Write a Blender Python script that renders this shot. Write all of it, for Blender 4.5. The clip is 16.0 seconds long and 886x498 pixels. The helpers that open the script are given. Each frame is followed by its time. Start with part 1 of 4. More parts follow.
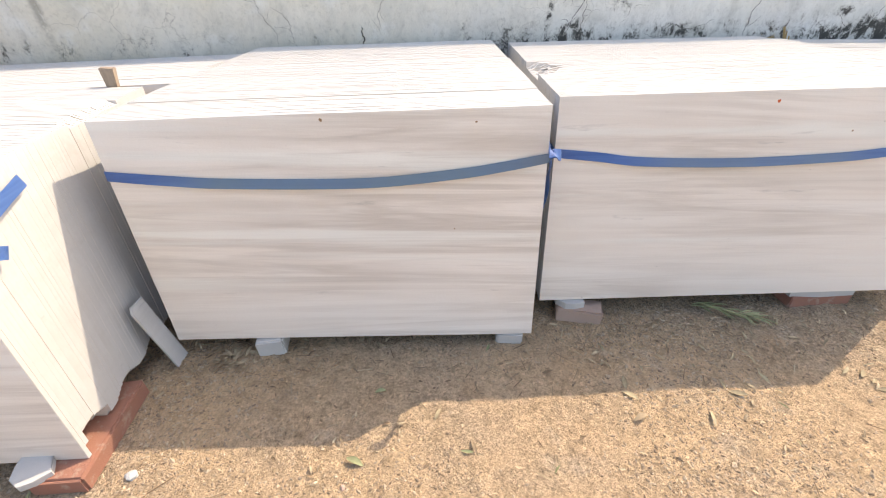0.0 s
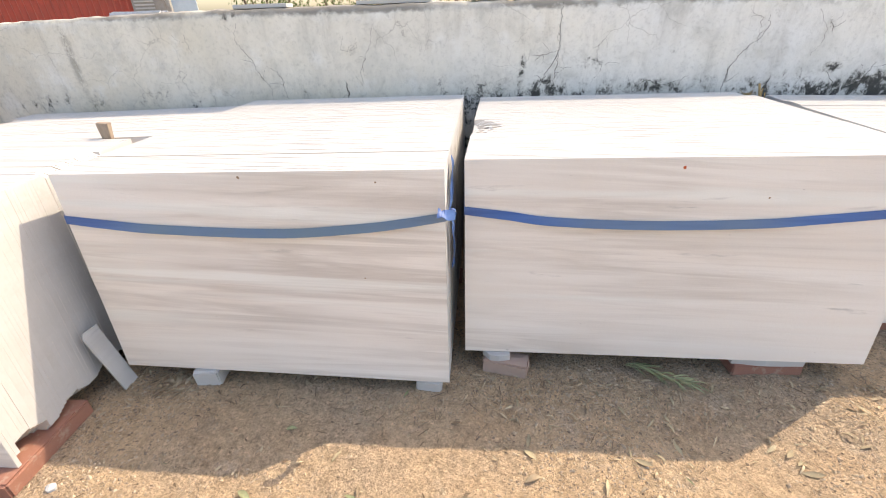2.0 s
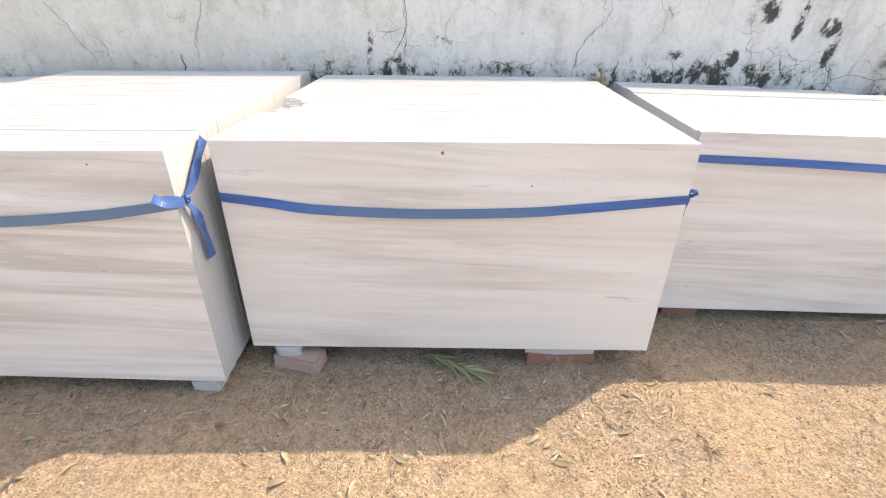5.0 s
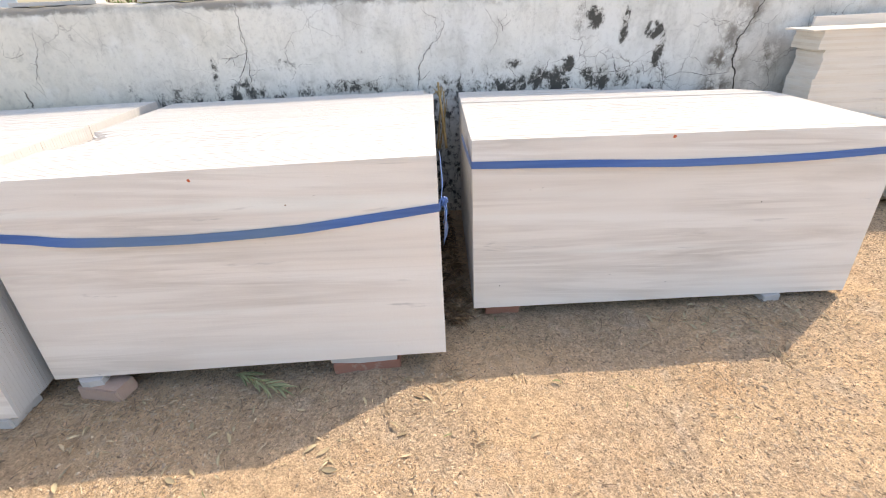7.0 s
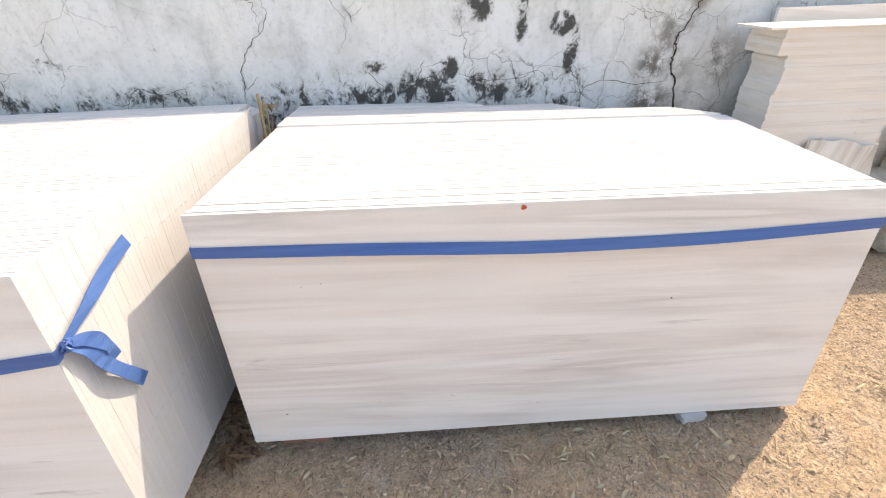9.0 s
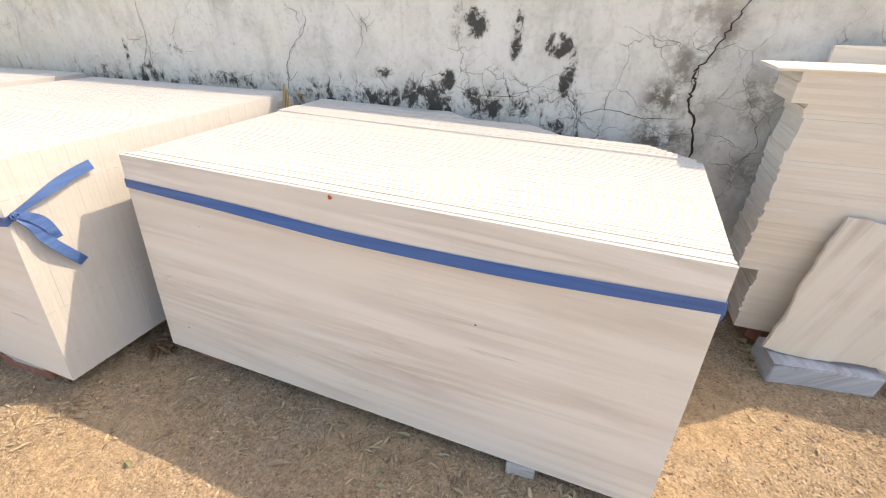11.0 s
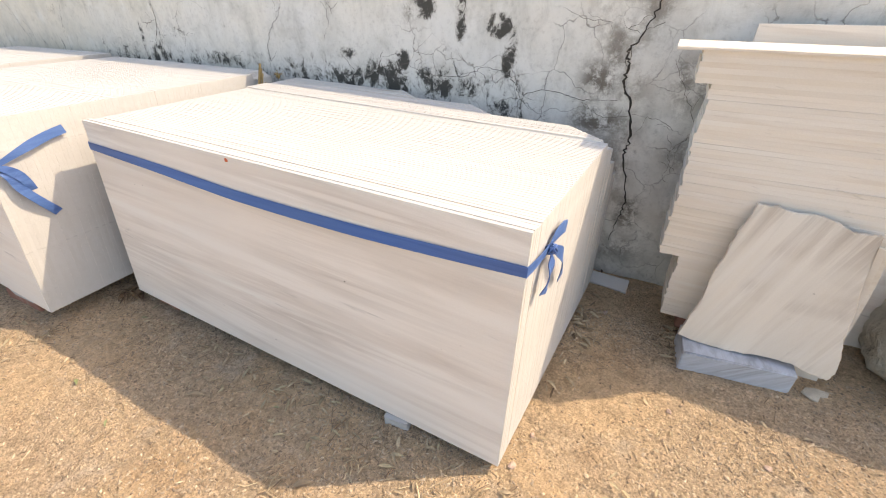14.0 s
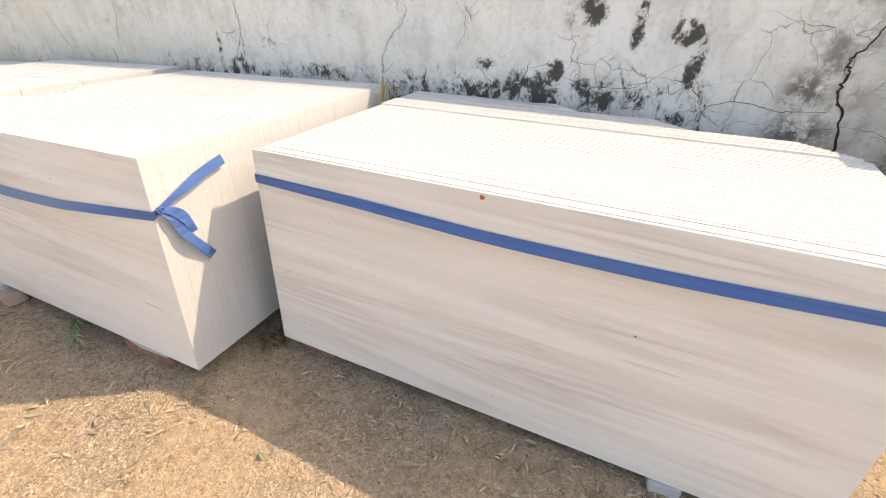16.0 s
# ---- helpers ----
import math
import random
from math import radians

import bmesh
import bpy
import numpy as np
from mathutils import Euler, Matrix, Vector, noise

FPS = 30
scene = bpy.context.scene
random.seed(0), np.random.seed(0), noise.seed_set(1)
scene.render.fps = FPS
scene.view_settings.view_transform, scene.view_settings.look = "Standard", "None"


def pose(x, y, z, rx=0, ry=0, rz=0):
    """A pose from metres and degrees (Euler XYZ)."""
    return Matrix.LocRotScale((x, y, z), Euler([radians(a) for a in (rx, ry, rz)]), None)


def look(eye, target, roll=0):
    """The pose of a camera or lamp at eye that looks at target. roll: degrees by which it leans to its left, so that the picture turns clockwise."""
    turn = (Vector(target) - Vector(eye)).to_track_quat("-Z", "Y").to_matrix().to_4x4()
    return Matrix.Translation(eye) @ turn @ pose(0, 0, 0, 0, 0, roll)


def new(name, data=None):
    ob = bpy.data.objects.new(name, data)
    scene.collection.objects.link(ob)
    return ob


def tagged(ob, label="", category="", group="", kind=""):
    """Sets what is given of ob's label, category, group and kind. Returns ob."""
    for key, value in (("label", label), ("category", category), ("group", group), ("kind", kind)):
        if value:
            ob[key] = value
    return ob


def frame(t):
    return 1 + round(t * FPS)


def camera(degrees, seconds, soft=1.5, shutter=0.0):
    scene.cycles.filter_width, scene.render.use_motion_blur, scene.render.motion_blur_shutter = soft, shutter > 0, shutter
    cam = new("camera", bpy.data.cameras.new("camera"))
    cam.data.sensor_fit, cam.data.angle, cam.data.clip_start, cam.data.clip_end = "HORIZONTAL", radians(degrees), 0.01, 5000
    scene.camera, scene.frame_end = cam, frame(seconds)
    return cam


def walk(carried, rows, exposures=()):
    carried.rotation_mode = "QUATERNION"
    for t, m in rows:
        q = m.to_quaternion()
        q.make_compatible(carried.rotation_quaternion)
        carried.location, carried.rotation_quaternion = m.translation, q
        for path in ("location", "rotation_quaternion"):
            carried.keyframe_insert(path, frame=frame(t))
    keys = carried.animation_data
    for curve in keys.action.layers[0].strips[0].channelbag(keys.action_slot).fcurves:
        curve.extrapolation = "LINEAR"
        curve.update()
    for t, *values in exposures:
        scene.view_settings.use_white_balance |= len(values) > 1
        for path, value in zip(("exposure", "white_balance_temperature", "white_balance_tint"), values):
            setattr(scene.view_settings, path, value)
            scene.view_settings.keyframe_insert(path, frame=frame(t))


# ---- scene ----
cam = camera(92.5, 16.0, soft=1.05)
PATH = [
    (0, (-0.026, 0.096, 1.501), (0.033, 1.755, 0.386), -1.0),
    (0.5, (0.017, 0.085, 1.531), (-0.077, 1.775, 0.465), -2.2),
    (1, (0.139, 0.003, 1.558), (-0.087, 1.729, 0.573), -1.3),
    (1.5, (0.309, -0.098, 1.601), (0.052, 1.636, 0.637), 0.4),
    (2, (0.543, 0.061, 1.607), (0.397, 1.797, 0.627), -1.9),
    (2.5, (0.771, 0.283, 1.575), (0.72, 1.995, 0.541), -3.1),
    (3, (0.877, 0.281, 1.561), (0.834, 1.979, 0.505), -2.7),
    (3.5, (1.026, 0.099, 1.582), (0.974, 1.823, 0.569), 0.2),
    (3.7, (1.052, 0.037, 1.592), (1.001, 1.769, 0.593), 1.4),
    (5.8, (1.655, 0.272, 1.555), (1.718, 1.958, 0.481), 0.3),
    (6, (1.738, 0.204, 1.565), (1.791, 1.896, 0.5), 0.2),
    (6.5, (1.995, 0.05, 1.565), (2.074, 1.758, 0.528), -0.2),
    (7, (2.287, 0.1, 1.62), (2.391, 1.818, 0.602), -2.2),
    (7.5, (2.596, 0.233, 1.631), (2.705, 1.943, 0.601), -3.7),
    (8, (2.735, 0.446, 1.616), (2.882, 2.129, 0.545), -3.3),
    (8.5, (2.927, 0.732, 1.602), (3.081, 2.407, 0.519), -2.8),
    (9, (3.232, 0.957, 1.588), (3.368, 2.637, 0.511), -1.4),
    (11.3, (4.582, 0.959, 1.582), (3.902, 2.543, 0.567), 0.7),
    (11.5, (4.72, 0.917, 1.577), (3.979, 2.467, 0.553), 1.0),
    (12, (4.941, 0.878, 1.605), (4.105, 2.355, 0.547), 1.7),
    (12.5, (5.117, 1.18, 1.542), (4.29, 2.644, 0.46), 1.4),
    (13, (5.252, 1.446, 1.48), (4.459, 2.923, 0.39), 0.7),
    (13.5, (5.213, 1.342, 1.53), (4.447, 2.84, 0.449), 0.3),
    (14, (5.027, 1.075, 1.57), (4.252, 2.579, 0.503), -0.5),
    (14.5, (4.844, 0.926, 1.614), (4.043, 2.416, 0.547), -1.5),
    (15, (4.488, 0.936, 1.581), (3.678, 2.422, 0.515), -2.6),
    (15.5, (4.216, 0.991, 1.591), (3.461, 2.495, 0.51), -2.2),
    (16, (3.977, 0.886, 1.585), (3.272, 2.43, 0.527), -1.0),
]
EXPOSURE = [(0.0, 1.58, 7780, 13), (0.5, 1.66, 7930, 13), (1.0, 1.65, 7830, 13), (2.0, 1.59, 7780, 13), (3.0, 1.69, 7730, 13), (6.0, 1.67, 7630, 13), (7.5, 1.59, 7680, 13), (8.5, 1.62, 7680, 13),
            (9.0, 1.70, 7630, 13), (11.5, 1.49, 8530, 13), (12.0, 1.49, 8380, 13), (13.0, 1.53, 7680, 13), (13.5, 1.51, 7680, 13), (14.0, 1.49, 8230, 13), (14.5, 1.45, 8430, 13), (15.0, 1.51, 8380, 13), (16.0, 1.56, 8230, 13)]
walk(cam, [(t, look(eye, target, roll)) for t, eye, target, roll in PATH], EXPOSURE)

# ---- light ----
SUN_WAY = Vector((0.725, 0.53, 1.0)).normalized()
SUN_ELEV = math.asin(SUN_WAY.z)
SUN_AZ = math.atan2(SUN_WAY.x, SUN_WAY.y)
world = bpy.data.worlds.new("sky")
scene.world = world
world.use_nodes = True
wn = world.node_tree
sky = wn.nodes.new("ShaderNodeTexSky")
sky.sky_type = "NISHITA"
sky.sun_disc = False
sky.sun_elevation, sky.sun_rotation = SUN_ELEV, SUN_AZ
sky.air_density, sky.dust_density, sky.ozone_density = 1.0, 2.3, 1.5
wn.links.new(sky.outputs[0], wn.nodes["Background"].inputs[0])
wn.nodes["Background"].inputs[1].default_value = 0.138
sun = new("sun", bpy.data.lights.new("sun", "SUN"))
sun.data.energy, sun.data.angle, sun.data.color = 1.86, radians(0.55), (1.0, 0.91, 0.78)
sun.matrix_world = look(SUN_WAY * 30, (0, 0, 0))


# ---- materials ----
class Mat:
    """A node material with a few short-hand calls."""

    def __init__(self, name, rough=0.7, metal=0.0, spec=0.4):
        self.m = bpy.data.materials.new(name)
        self.m.use_nodes = True
        self.t = self.m.node_tree
        self.b = self.t.nodes["Principled BSDF"]
        self.b.inputs["Roughness"].default_value = rough
        self.b.inputs["Metallic"].default_value = metal
        self.b.inputs["Specular IOR Level"].default_value = spec
        self.tc = self.t.nodes.new("ShaderNodeTexCoord")
        self.oi = self.t.nodes.new("ShaderNodeObjectInfo")

    def link(self, a, b):
        self.t.links.new(a, b)

    def coords(self, scale=(1, 1, 1), space="Object", shift=0.0, turn=(0, 0, 0)):
        mp = self.t.nodes.new("ShaderNodeMapping")
        mp.inputs["Scale"].default_value = scale
        src = self.tc.outputs[space]
        if any(turn):
            first = self.t.nodes.new("ShaderNodeMapping")
            first.inputs["Rotation"].default_value = turn
            self.link(src, first.inputs["Vector"])
            src = first.outputs[0]
        self.link(src, mp.inputs["Vector"])
        if shift:
            mul = self.t.nodes.new("ShaderNodeMath")
            mul.operation = "MULTIPLY"
            self.link(self.oi.outputs["Random"], mul.inputs[0])
            mul.inputs[1].default_value = shift
            comb = self.t.nodes.new("ShaderNodeCombineXYZ")
            for i in range(3):
                self.link(mul.outputs[0], comb.inputs[i])
            self.link(comb.outputs[0], mp.inputs["Location"])
        return mp.outputs[0]

    def noise(self, vec, scale, detail=6, rough=0.55, dist=0.0):
        n = self.t.nodes.new("ShaderNodeTexNoise")
        self.link(vec, n.inputs["Vector"])
        n.inputs["Scale"].default_value = scale
        n.inputs["Detail"].default_value = detail
        n.inputs["Roughness"].default_value = rough
        n.inputs["Distortion"].default_value = dist
        return n.outputs["Fac"]

    def voronoi(self, vec, scale, feature="DISTANCE_TO_EDGE", out="Distance", rand=1.0):
        n = self.t.nodes.new("ShaderNodeTexVoronoi")
        n.feature = feature
        self.link(vec, n.inputs["Vector"])
        n.inputs["Scale"].default_value = scale
        n.inputs["Randomness"].default_value = rand
        return n.outputs[out]

    def ramp(self, fac, *stops):
        r = self.t.nodes.new("ShaderNodeValToRGB")
        while len(r.color_ramp.elements) < len(stops):
            r.color_ramp.elements.new(0.5)
        for e, (p, c) in zip(r.color_ramp.elements, stops):
            e.position = p
            e.color = (*c, 1) if isinstance(c, tuple) else (c, c, c, 1)
        self.link(fac, r.inputs[0])
        return r.outputs[0]

    def mix(self, fac, a, b, kind="MIX"):
        n = self.t.nodes.new("ShaderNodeMix")
        n.data_type, n.blend_type = "RGBA", kind
        for i, v in ((0, fac), (6, a), (7, b)):
            sock = n.inputs[i]
            if isinstance(v, (int, float)):
                sock.default_value = v if i == 0 else (v, v, v, 1)
            elif isinstance(v, tuple):
                sock.default_value = (*v, 1)
            else:
                self.link(v, sock)
        return n.outputs[2]

    def math(self, op, a, b=0.0, clamp=False):
        n = self.t.nodes.new("ShaderNodeMath")
        n.operation, n.use_clamp = op, clamp
        for sock, v in ((n.inputs[0], a), (n.inputs[1], b)):
            if isinstance(v, (int, float)):
                sock.default_value = v
            else:
                self.link(v, sock)
        return n.outputs[0]

    def sep(self, vec):
        n = self.t.nodes.new("ShaderNodeSeparateXYZ")
        self.link(vec, n.inputs[0])
        return n.outputs

    def span(self, v, a, b):
        """0 below a, 1 above b, smooth between (a may be the larger)."""
        n = self.t.nodes.new("ShaderNodeMapRange")
        n.interpolation_type = "SMOOTHSTEP"
        self.link(v, n.inputs[0])
        if a < b:
            n.inputs[1].default_value, n.inputs[2].default_value = a, b
        else:
            n.inputs[1].default_value, n.inputs[2].default_value = b, a
            n.inputs[3].default_value, n.inputs[4].default_value = 1, 0
        return n.outputs[0]

    def colour(self, c):
        if isinstance(c, tuple):
            self.b.inputs["Base Color"].default_value = (*c, 1)
        else:
            self.link(c, self.b.inputs["Base Color"])
        return self

    def bump(self, height, strength=0.3, dist=0.01):
        n = self.t.nodes.new("ShaderNodeBump")
        n.inputs["Strength"].default_value = strength
        n.inputs["Distance"].default_value = dist
        self.link(height, n.inputs["Height"])
        self.link(n.outputs[0], self.b.inputs["Normal"])
        return self


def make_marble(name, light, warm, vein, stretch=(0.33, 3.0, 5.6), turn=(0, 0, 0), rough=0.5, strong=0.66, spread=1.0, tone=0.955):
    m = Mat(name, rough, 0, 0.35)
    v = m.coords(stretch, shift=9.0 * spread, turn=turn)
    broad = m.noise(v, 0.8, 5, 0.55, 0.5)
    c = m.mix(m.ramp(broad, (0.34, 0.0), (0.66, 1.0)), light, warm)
    # long soft bands, then finer brushed streaks gathered in zones
    band = m.ramp(m.noise(v, 1.5, 6, 0.55, 0.9), (0.42, 0.0), (0.55, strong), (0.61, strong * 0.25), (0.74, 0.0))
    gate = m.ramp(m.noise(m.coords((0.5, 1, 1.6), shift=7.0 * spread), 1.3, 3), (0.36, 0.15), (0.60, 1.0))
    c = m.mix(m.math("MULTIPLY", band, gate), c, vein)
    brush = m.coords((stretch[0] * 1.5, 4.0, stretch[2] * 2.3), shift=4.0 * spread, turn=turn)
    streak = m.ramp(m.noise(brush, 1.1, 6, 0.6, 0.7), (0.50, 0.0), (0.60, strong * 0.55), (0.64, strong * 0.2), (0.76, 0.0))
    c = m.mix(m.math("MULTIPLY", streak, gate), c, tuple(k * 0.93 for k in vein))
    pale = m.ramp(m.noise(brush, 0.8, 4, 0.5, 0.4), (0.56, 0.0), (0.70, 0.55))
    c = m.mix(pale, c, tuple(min(k * 1.05, 0.86) for k in light))
    fine = m.coords((stretch[0] * 2.6, 6.0, stretch[2] * 4.2), shift=5.0 * spread, turn=turn)
    hair = m.ramp(m.noise(fine, 1.3, 6, 0.6, 0.8), (0.56, 0.0), (0.64, strong * 0.30), (0.71, 0.0))
    c = m.mix(m.math("MULTIPLY", hair, gate), c, tuple(k * 0.9 for k in vein))
    # grey lenses, few and lengthwise
    lens = m.ramp(m.noise(m.coords((stretch[0] * 4, 1, stretch[2] * 2.2), shift=3.0 * spread, turn=turn), 2.1, 5, 0.6, 0.5), (0.66, 0.0), (0.74, 0.55))
    c = m.mix(lens, c, tuple(k * q for k, q in zip(vein, (0.72, 0.76, 0.80))))
    fleck = m.ramp(m.noise(m.coords((1.0, 1, 1.6), shift=2.0), 26, 3, 0.5), (0.755, 0.0), (0.80, 0.6))
    c = m.mix(fleck, c, tuple(k * 0.6 for k in vein))
    grain = m.noise(m.coords(), 210, 3)
    c = m.mix(0.10, c, m.ramp(grain, (0.3, 0.5), (0.7, 1.0)), "MULTIPLY")
    tone = m.ramp(m.oi.outputs["Random"], (0.0, tone), (1.0, 1.0))
    c = m.mix(1.0, c, tone, "MULTIPLY")
    m.colour(c)
    m.link(m.ramp(m.noise(m.coords(), 6, 4), (0.3, rough - 0.08), (0.7, rough + 0.12)), m.b.inputs["Roughness"])
    m.bump(m.noise(m.coords(), 55, 7, 0.65), 0.22, 0.004)
    return m.m


TILT = (0, radians(-2.2), 0)
M_MARBLE = make_marble("white_marble", (0.87, 0.825, 0.765), (0.83, 0.755, 0.675), (0.60, 0.53, 0.46), turn=TILT, strong=0.78)
# Edge colour sits below the true marble tone so sunlit tops don't burn out.
M_EDGE = make_marble("sawn_marble_edge_dimmed", (0.51, 0.51, 0.505), (0.495, 0.49, 0.475), (0.43, 0.41, 0.39), rough=0.8, spread=0.05, tone=0.98, strong=0.35)
M_STRIP = make_marble("cream_marble_strip", (0.79, 0.74, 0.665), (0.76, 0.685, 0.575), (0.60, 0.50, 0.385), (0.8, 2, 6), rough=0.6, tone=0.95, strong=0.5, spread=0.35)
M_STRIP_PALE = make_marble("pale_marble_strip", (0.81, 0.765, 0.695), (0.785, 0.71, 0.61), (0.66, 0.575, 0.475), (0.8, 2, 6), rough=0.6, tone=0.96, strong=0.45, spread=0.4)
M_STRIPED = make_marble("striped_marble", (0.82, 0.765, 0.68), (0.72, 0.63, 0.50), (0.47, 0.39, 0.31), (0.45, 2, 5.5), (0, radians(68), 0), 0.6, 1.2)
M_GREY = make_marble("grey_marble", (0.56, 0.60, 0.66), (0.46, 0.50, 0.565), (0.30, 0.31, 0.33), (1.2, 2, 9), (0, radians(35), 0), 0.55)


# patches on the boundary wall: x, z, half width, half height, strength
BLACK_MOULD = ((3.66, 1.46, 0.085, 0.075, 1.7), (3.90, 1.42, 0.04, 0.15, 1.3), (3.56, 1.46, 0.05, 0.13, 0.7), (4.13, 1.37, 0.08, 0.07, 1.65), (4.20, 1.24, 0.045, 0.13, 1.45),
               (3.39, 1.05, 0.17, 0.09, 0.72), (3.50, 1.16, 0.05, 0.07, 1.4), (3.73, 1.05, 0.15, 0.10, 0.95), (3.95, 1.03, 0.11, 0.08, 0.95), (1.86, 1.07, 0.20, 0.05, 0.75),
               (2.03, 1.05, 0.11, 0.05, 0.8), (3.09, 1.03, 0.13, 0.07, 0.7), (3.07, 1.18, 0.07, 0.04, 0.75), (1.36, 1.24, 0.12, 0.06, 0.6), (0.89, 1.20, 0.03, 0.20, 0.9),
               (1.04, 1.06, 0.12, 0.06, 0.6), (1.98, 1.31, 0.05, 0.03, 0.85), (-1.29, 1.63, 0.09, 0.05, 0.9), (-0.55, 1.63, 0.08, 0.05, 0.9))
BROWN_STAIN = ((4.69, 1.13, 0.10, 0.10, 0.9), (4.71, 0.93, 0.14, 0.08, 0.95), (4.97, 0.42, 0.07, 0.11, 0.9), (4.79, 0.70, 0.08, 0.12, 0.7), (4.75, 1.28, 0.05, 0.12, 0.7),
               (4.90, 1.47, 0.07, 0.08, 0.6), (5.12, 1.14, 0.10, 0.16, 0.55), (5.16, 0.80, 0.10, 0.08, 0.6), (-2.63, 1.36, 0.035, 0.28, 0.5), (4.98, 0.18, 0.12, 0.10, 0.6),
               (3.56, 1.45, 0.06, 0.12, 0.35), (2.95, 1.62, 0.18, 0.05, 0.5))


def make_plaster():
    m = Mat("limewashed_plaster", 0.88, 0, 0.25)
    v = m.coords()
    x, y, z = m.sep(v)
    big = m.noise(v, 0.9, 5, 0.55)
    c = m.mix(m.ramp(big, (0.36, 0.0), (0.64, 1.0)), (0.71, 0.695, 0.64), (0.67, 0.68, 0.665))
    # ochre tint of the older coat towards the far end
    old = m.math("MULTIPLY", m.span(x, 2.4, -1.8), m.ramp(m.noise(v, 1.3, 4), (0.3, 0.35), (0.7, 1.0)))
    c = m.mix(m.math("MULTIPLY", old, 0.95), c, (0.60, 0.55, 0.44))
    blot = m.noise(m.coords((1, 1, 0.8)), 3.6, 7, 0.62, 0.4)
    c = m.mix(m.ramp(blot, (0.48, 0.0), (0.70, 0.5)), c, (0.45, 0.45, 0.41))
    pale = m.noise(v, 5.5, 6, 0.6)
    c = m.mix(m.ramp(pale, (0.56, 0.0), (0.72, 0.6)), c, (0.71, 0.71, 0.68))
    # rain runs from the coping
    run = m.noise(m.coords((7.5, 1, 0.55)), 1.0, 6, 0.6)
    runmask = m.math("MULTIPLY", m.ramp(run, (0.54, 0.0), (0.72, 1.0)), m.span(z, 0.95, 1.62))
    c = m.mix(m.math("MULTIPLY", runmask, 0.28), c, (0.25, 0.24, 0.21))
    # black mould: speckled along the foot, thick in patches and in runs below the coping
    def patches(rows):
        got = 0.0
        for cx, cz, rx, rz, k in rows:
            n = m.t.nodes.new("ShaderNodeVectorMath")
            n.operation = "MULTIPLY_ADD"
            m.link(v, n.inputs[0])
            n.inputs[1].default_value, n.inputs[2].default_value = (1 / rx, 0, 1 / rz), (-cx / rx, 0, -cz / rz)
            d = m.t.nodes.new("ShaderNodeVectorMath")
            d.operation = "LENGTH"
            m.link(n.outputs[0], d.inputs[0])
            got = m.math("MAXIMUM", m.math("MULTIPLY", m.span(d.outputs["Value"], 1.5, 0.35), k), got)
        return got

    mould = m.noise(m.coords((1.3, 1, 1.0)), 11.0, 12, 0.78, 0.35)
    clump = m.noise(v, 3.4, 5, 0.6)
    reach = m.noise(m.coords((1, 1, 0.01)), 1.6, 4)
    band = m.math("MULTIPLY", m.span(z, 1.30, 0.99), m.ramp(reach, (0.30, 0.30), (0.54, 0.78)))
    band = m.math("MULTIPLY", band, m.math("ADD", m.math("MULTIPLY", m.span(x, -0.9, 1.0), 0.38), 0.6))
    band = m.math("MULTIPLY", band, m.math("SUBTRACT", 1.0, m.math("MULTIPLY", m.span(x, 4.42, 4.7), 0.6)))
    thick = m.math("MULTIPLY", patches(BLACK_MOULD), 0.62)
    wet = m.math("ADD", m.math("MULTIPLY", band, m.ramp(clump, (0.33, 0.3), (0.58, 1.0))), m.math("MULTIPLY", thick, m.ramp(m.noise(v, 7.0, 6, 0.65), (0.34, 0.55), (0.60, 1.25))))
    cut = m.math("ADD", mould, m.math("MULTIPLY", wet, 0.20))
    halo = m.math("MULTIPLY", m.ramp(cut, (0.56, 0.0), (0.70, 1.0)), m.span(wet, 0.05, 0.5))
    c = m.mix(m.math("MULTIPLY", halo, 0.6), c, (0.22, 0.205, 0.175))
    core = m.math("MULTIPLY", m.ramp(cut, (0.63, 0.0), (0.70, 1.0)), m.span(wet, 0.1, 0.5))
    c = m.mix(m.math("MULTIPLY", core, 0.92), c, (0.045, 0.044, 0.04))
    brown = m.math("MULTIPLY", patches(BROWN_STAIN), m.ramp(m.noise(v, 13.0, 12, 0.8), (0.44, 0.0), (0.54, 1.0)))
    c = m.mix(brown, c, (0.135, 0.115, 0.095))
    # brown stain along the big crack
    stain = m.math("MULTIPLY", m.math("MULTIPLY", m.span(x, 4.50, 4.78), m.span(x, 5.02, 4.86)), m.ramp(m.noise(m.coords(shift=2.0), 7.5, 9, 0.72), (0.46, 0.0), (0.58, 0.6)))
    c = m.mix(stain, c, (0.235, 0.205, 0.17))
    # grey-green damp at the far right
    damp = m.math("MULTIPLY", m.span(x, 4.7, 5.2), m.ramp(m.noise(v, 4.0, 6, 0.6), (0.38, 0.0), (0.62, 1.0)))
    c = m.mix(m.math("MULTIPLY", damp, 0.42), c, (0.36, 0.345, 0.31))
    speckle = m.noise(v, 38, 9, 0.72)
    c = m.mix(0.6, c, m.ramp(speckle, (0.34, 0.74), (0.46, 0.98), (0.7, 1.06)), "MULTIPLY")
    cloud = m.noise(m.coords((1.0, 1, 0.7)), 6.5, 8, 0.7, 0.6)
    c = m.mix(0.6, c, m.ramp(cloud, (0.34, 0.76), (0.47, 1.0), (0.70, 1.05)), "MULTIPLY")
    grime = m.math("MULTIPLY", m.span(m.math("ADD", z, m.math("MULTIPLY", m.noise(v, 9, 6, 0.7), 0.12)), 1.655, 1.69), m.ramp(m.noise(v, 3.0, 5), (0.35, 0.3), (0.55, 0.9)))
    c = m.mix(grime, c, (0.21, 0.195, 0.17))
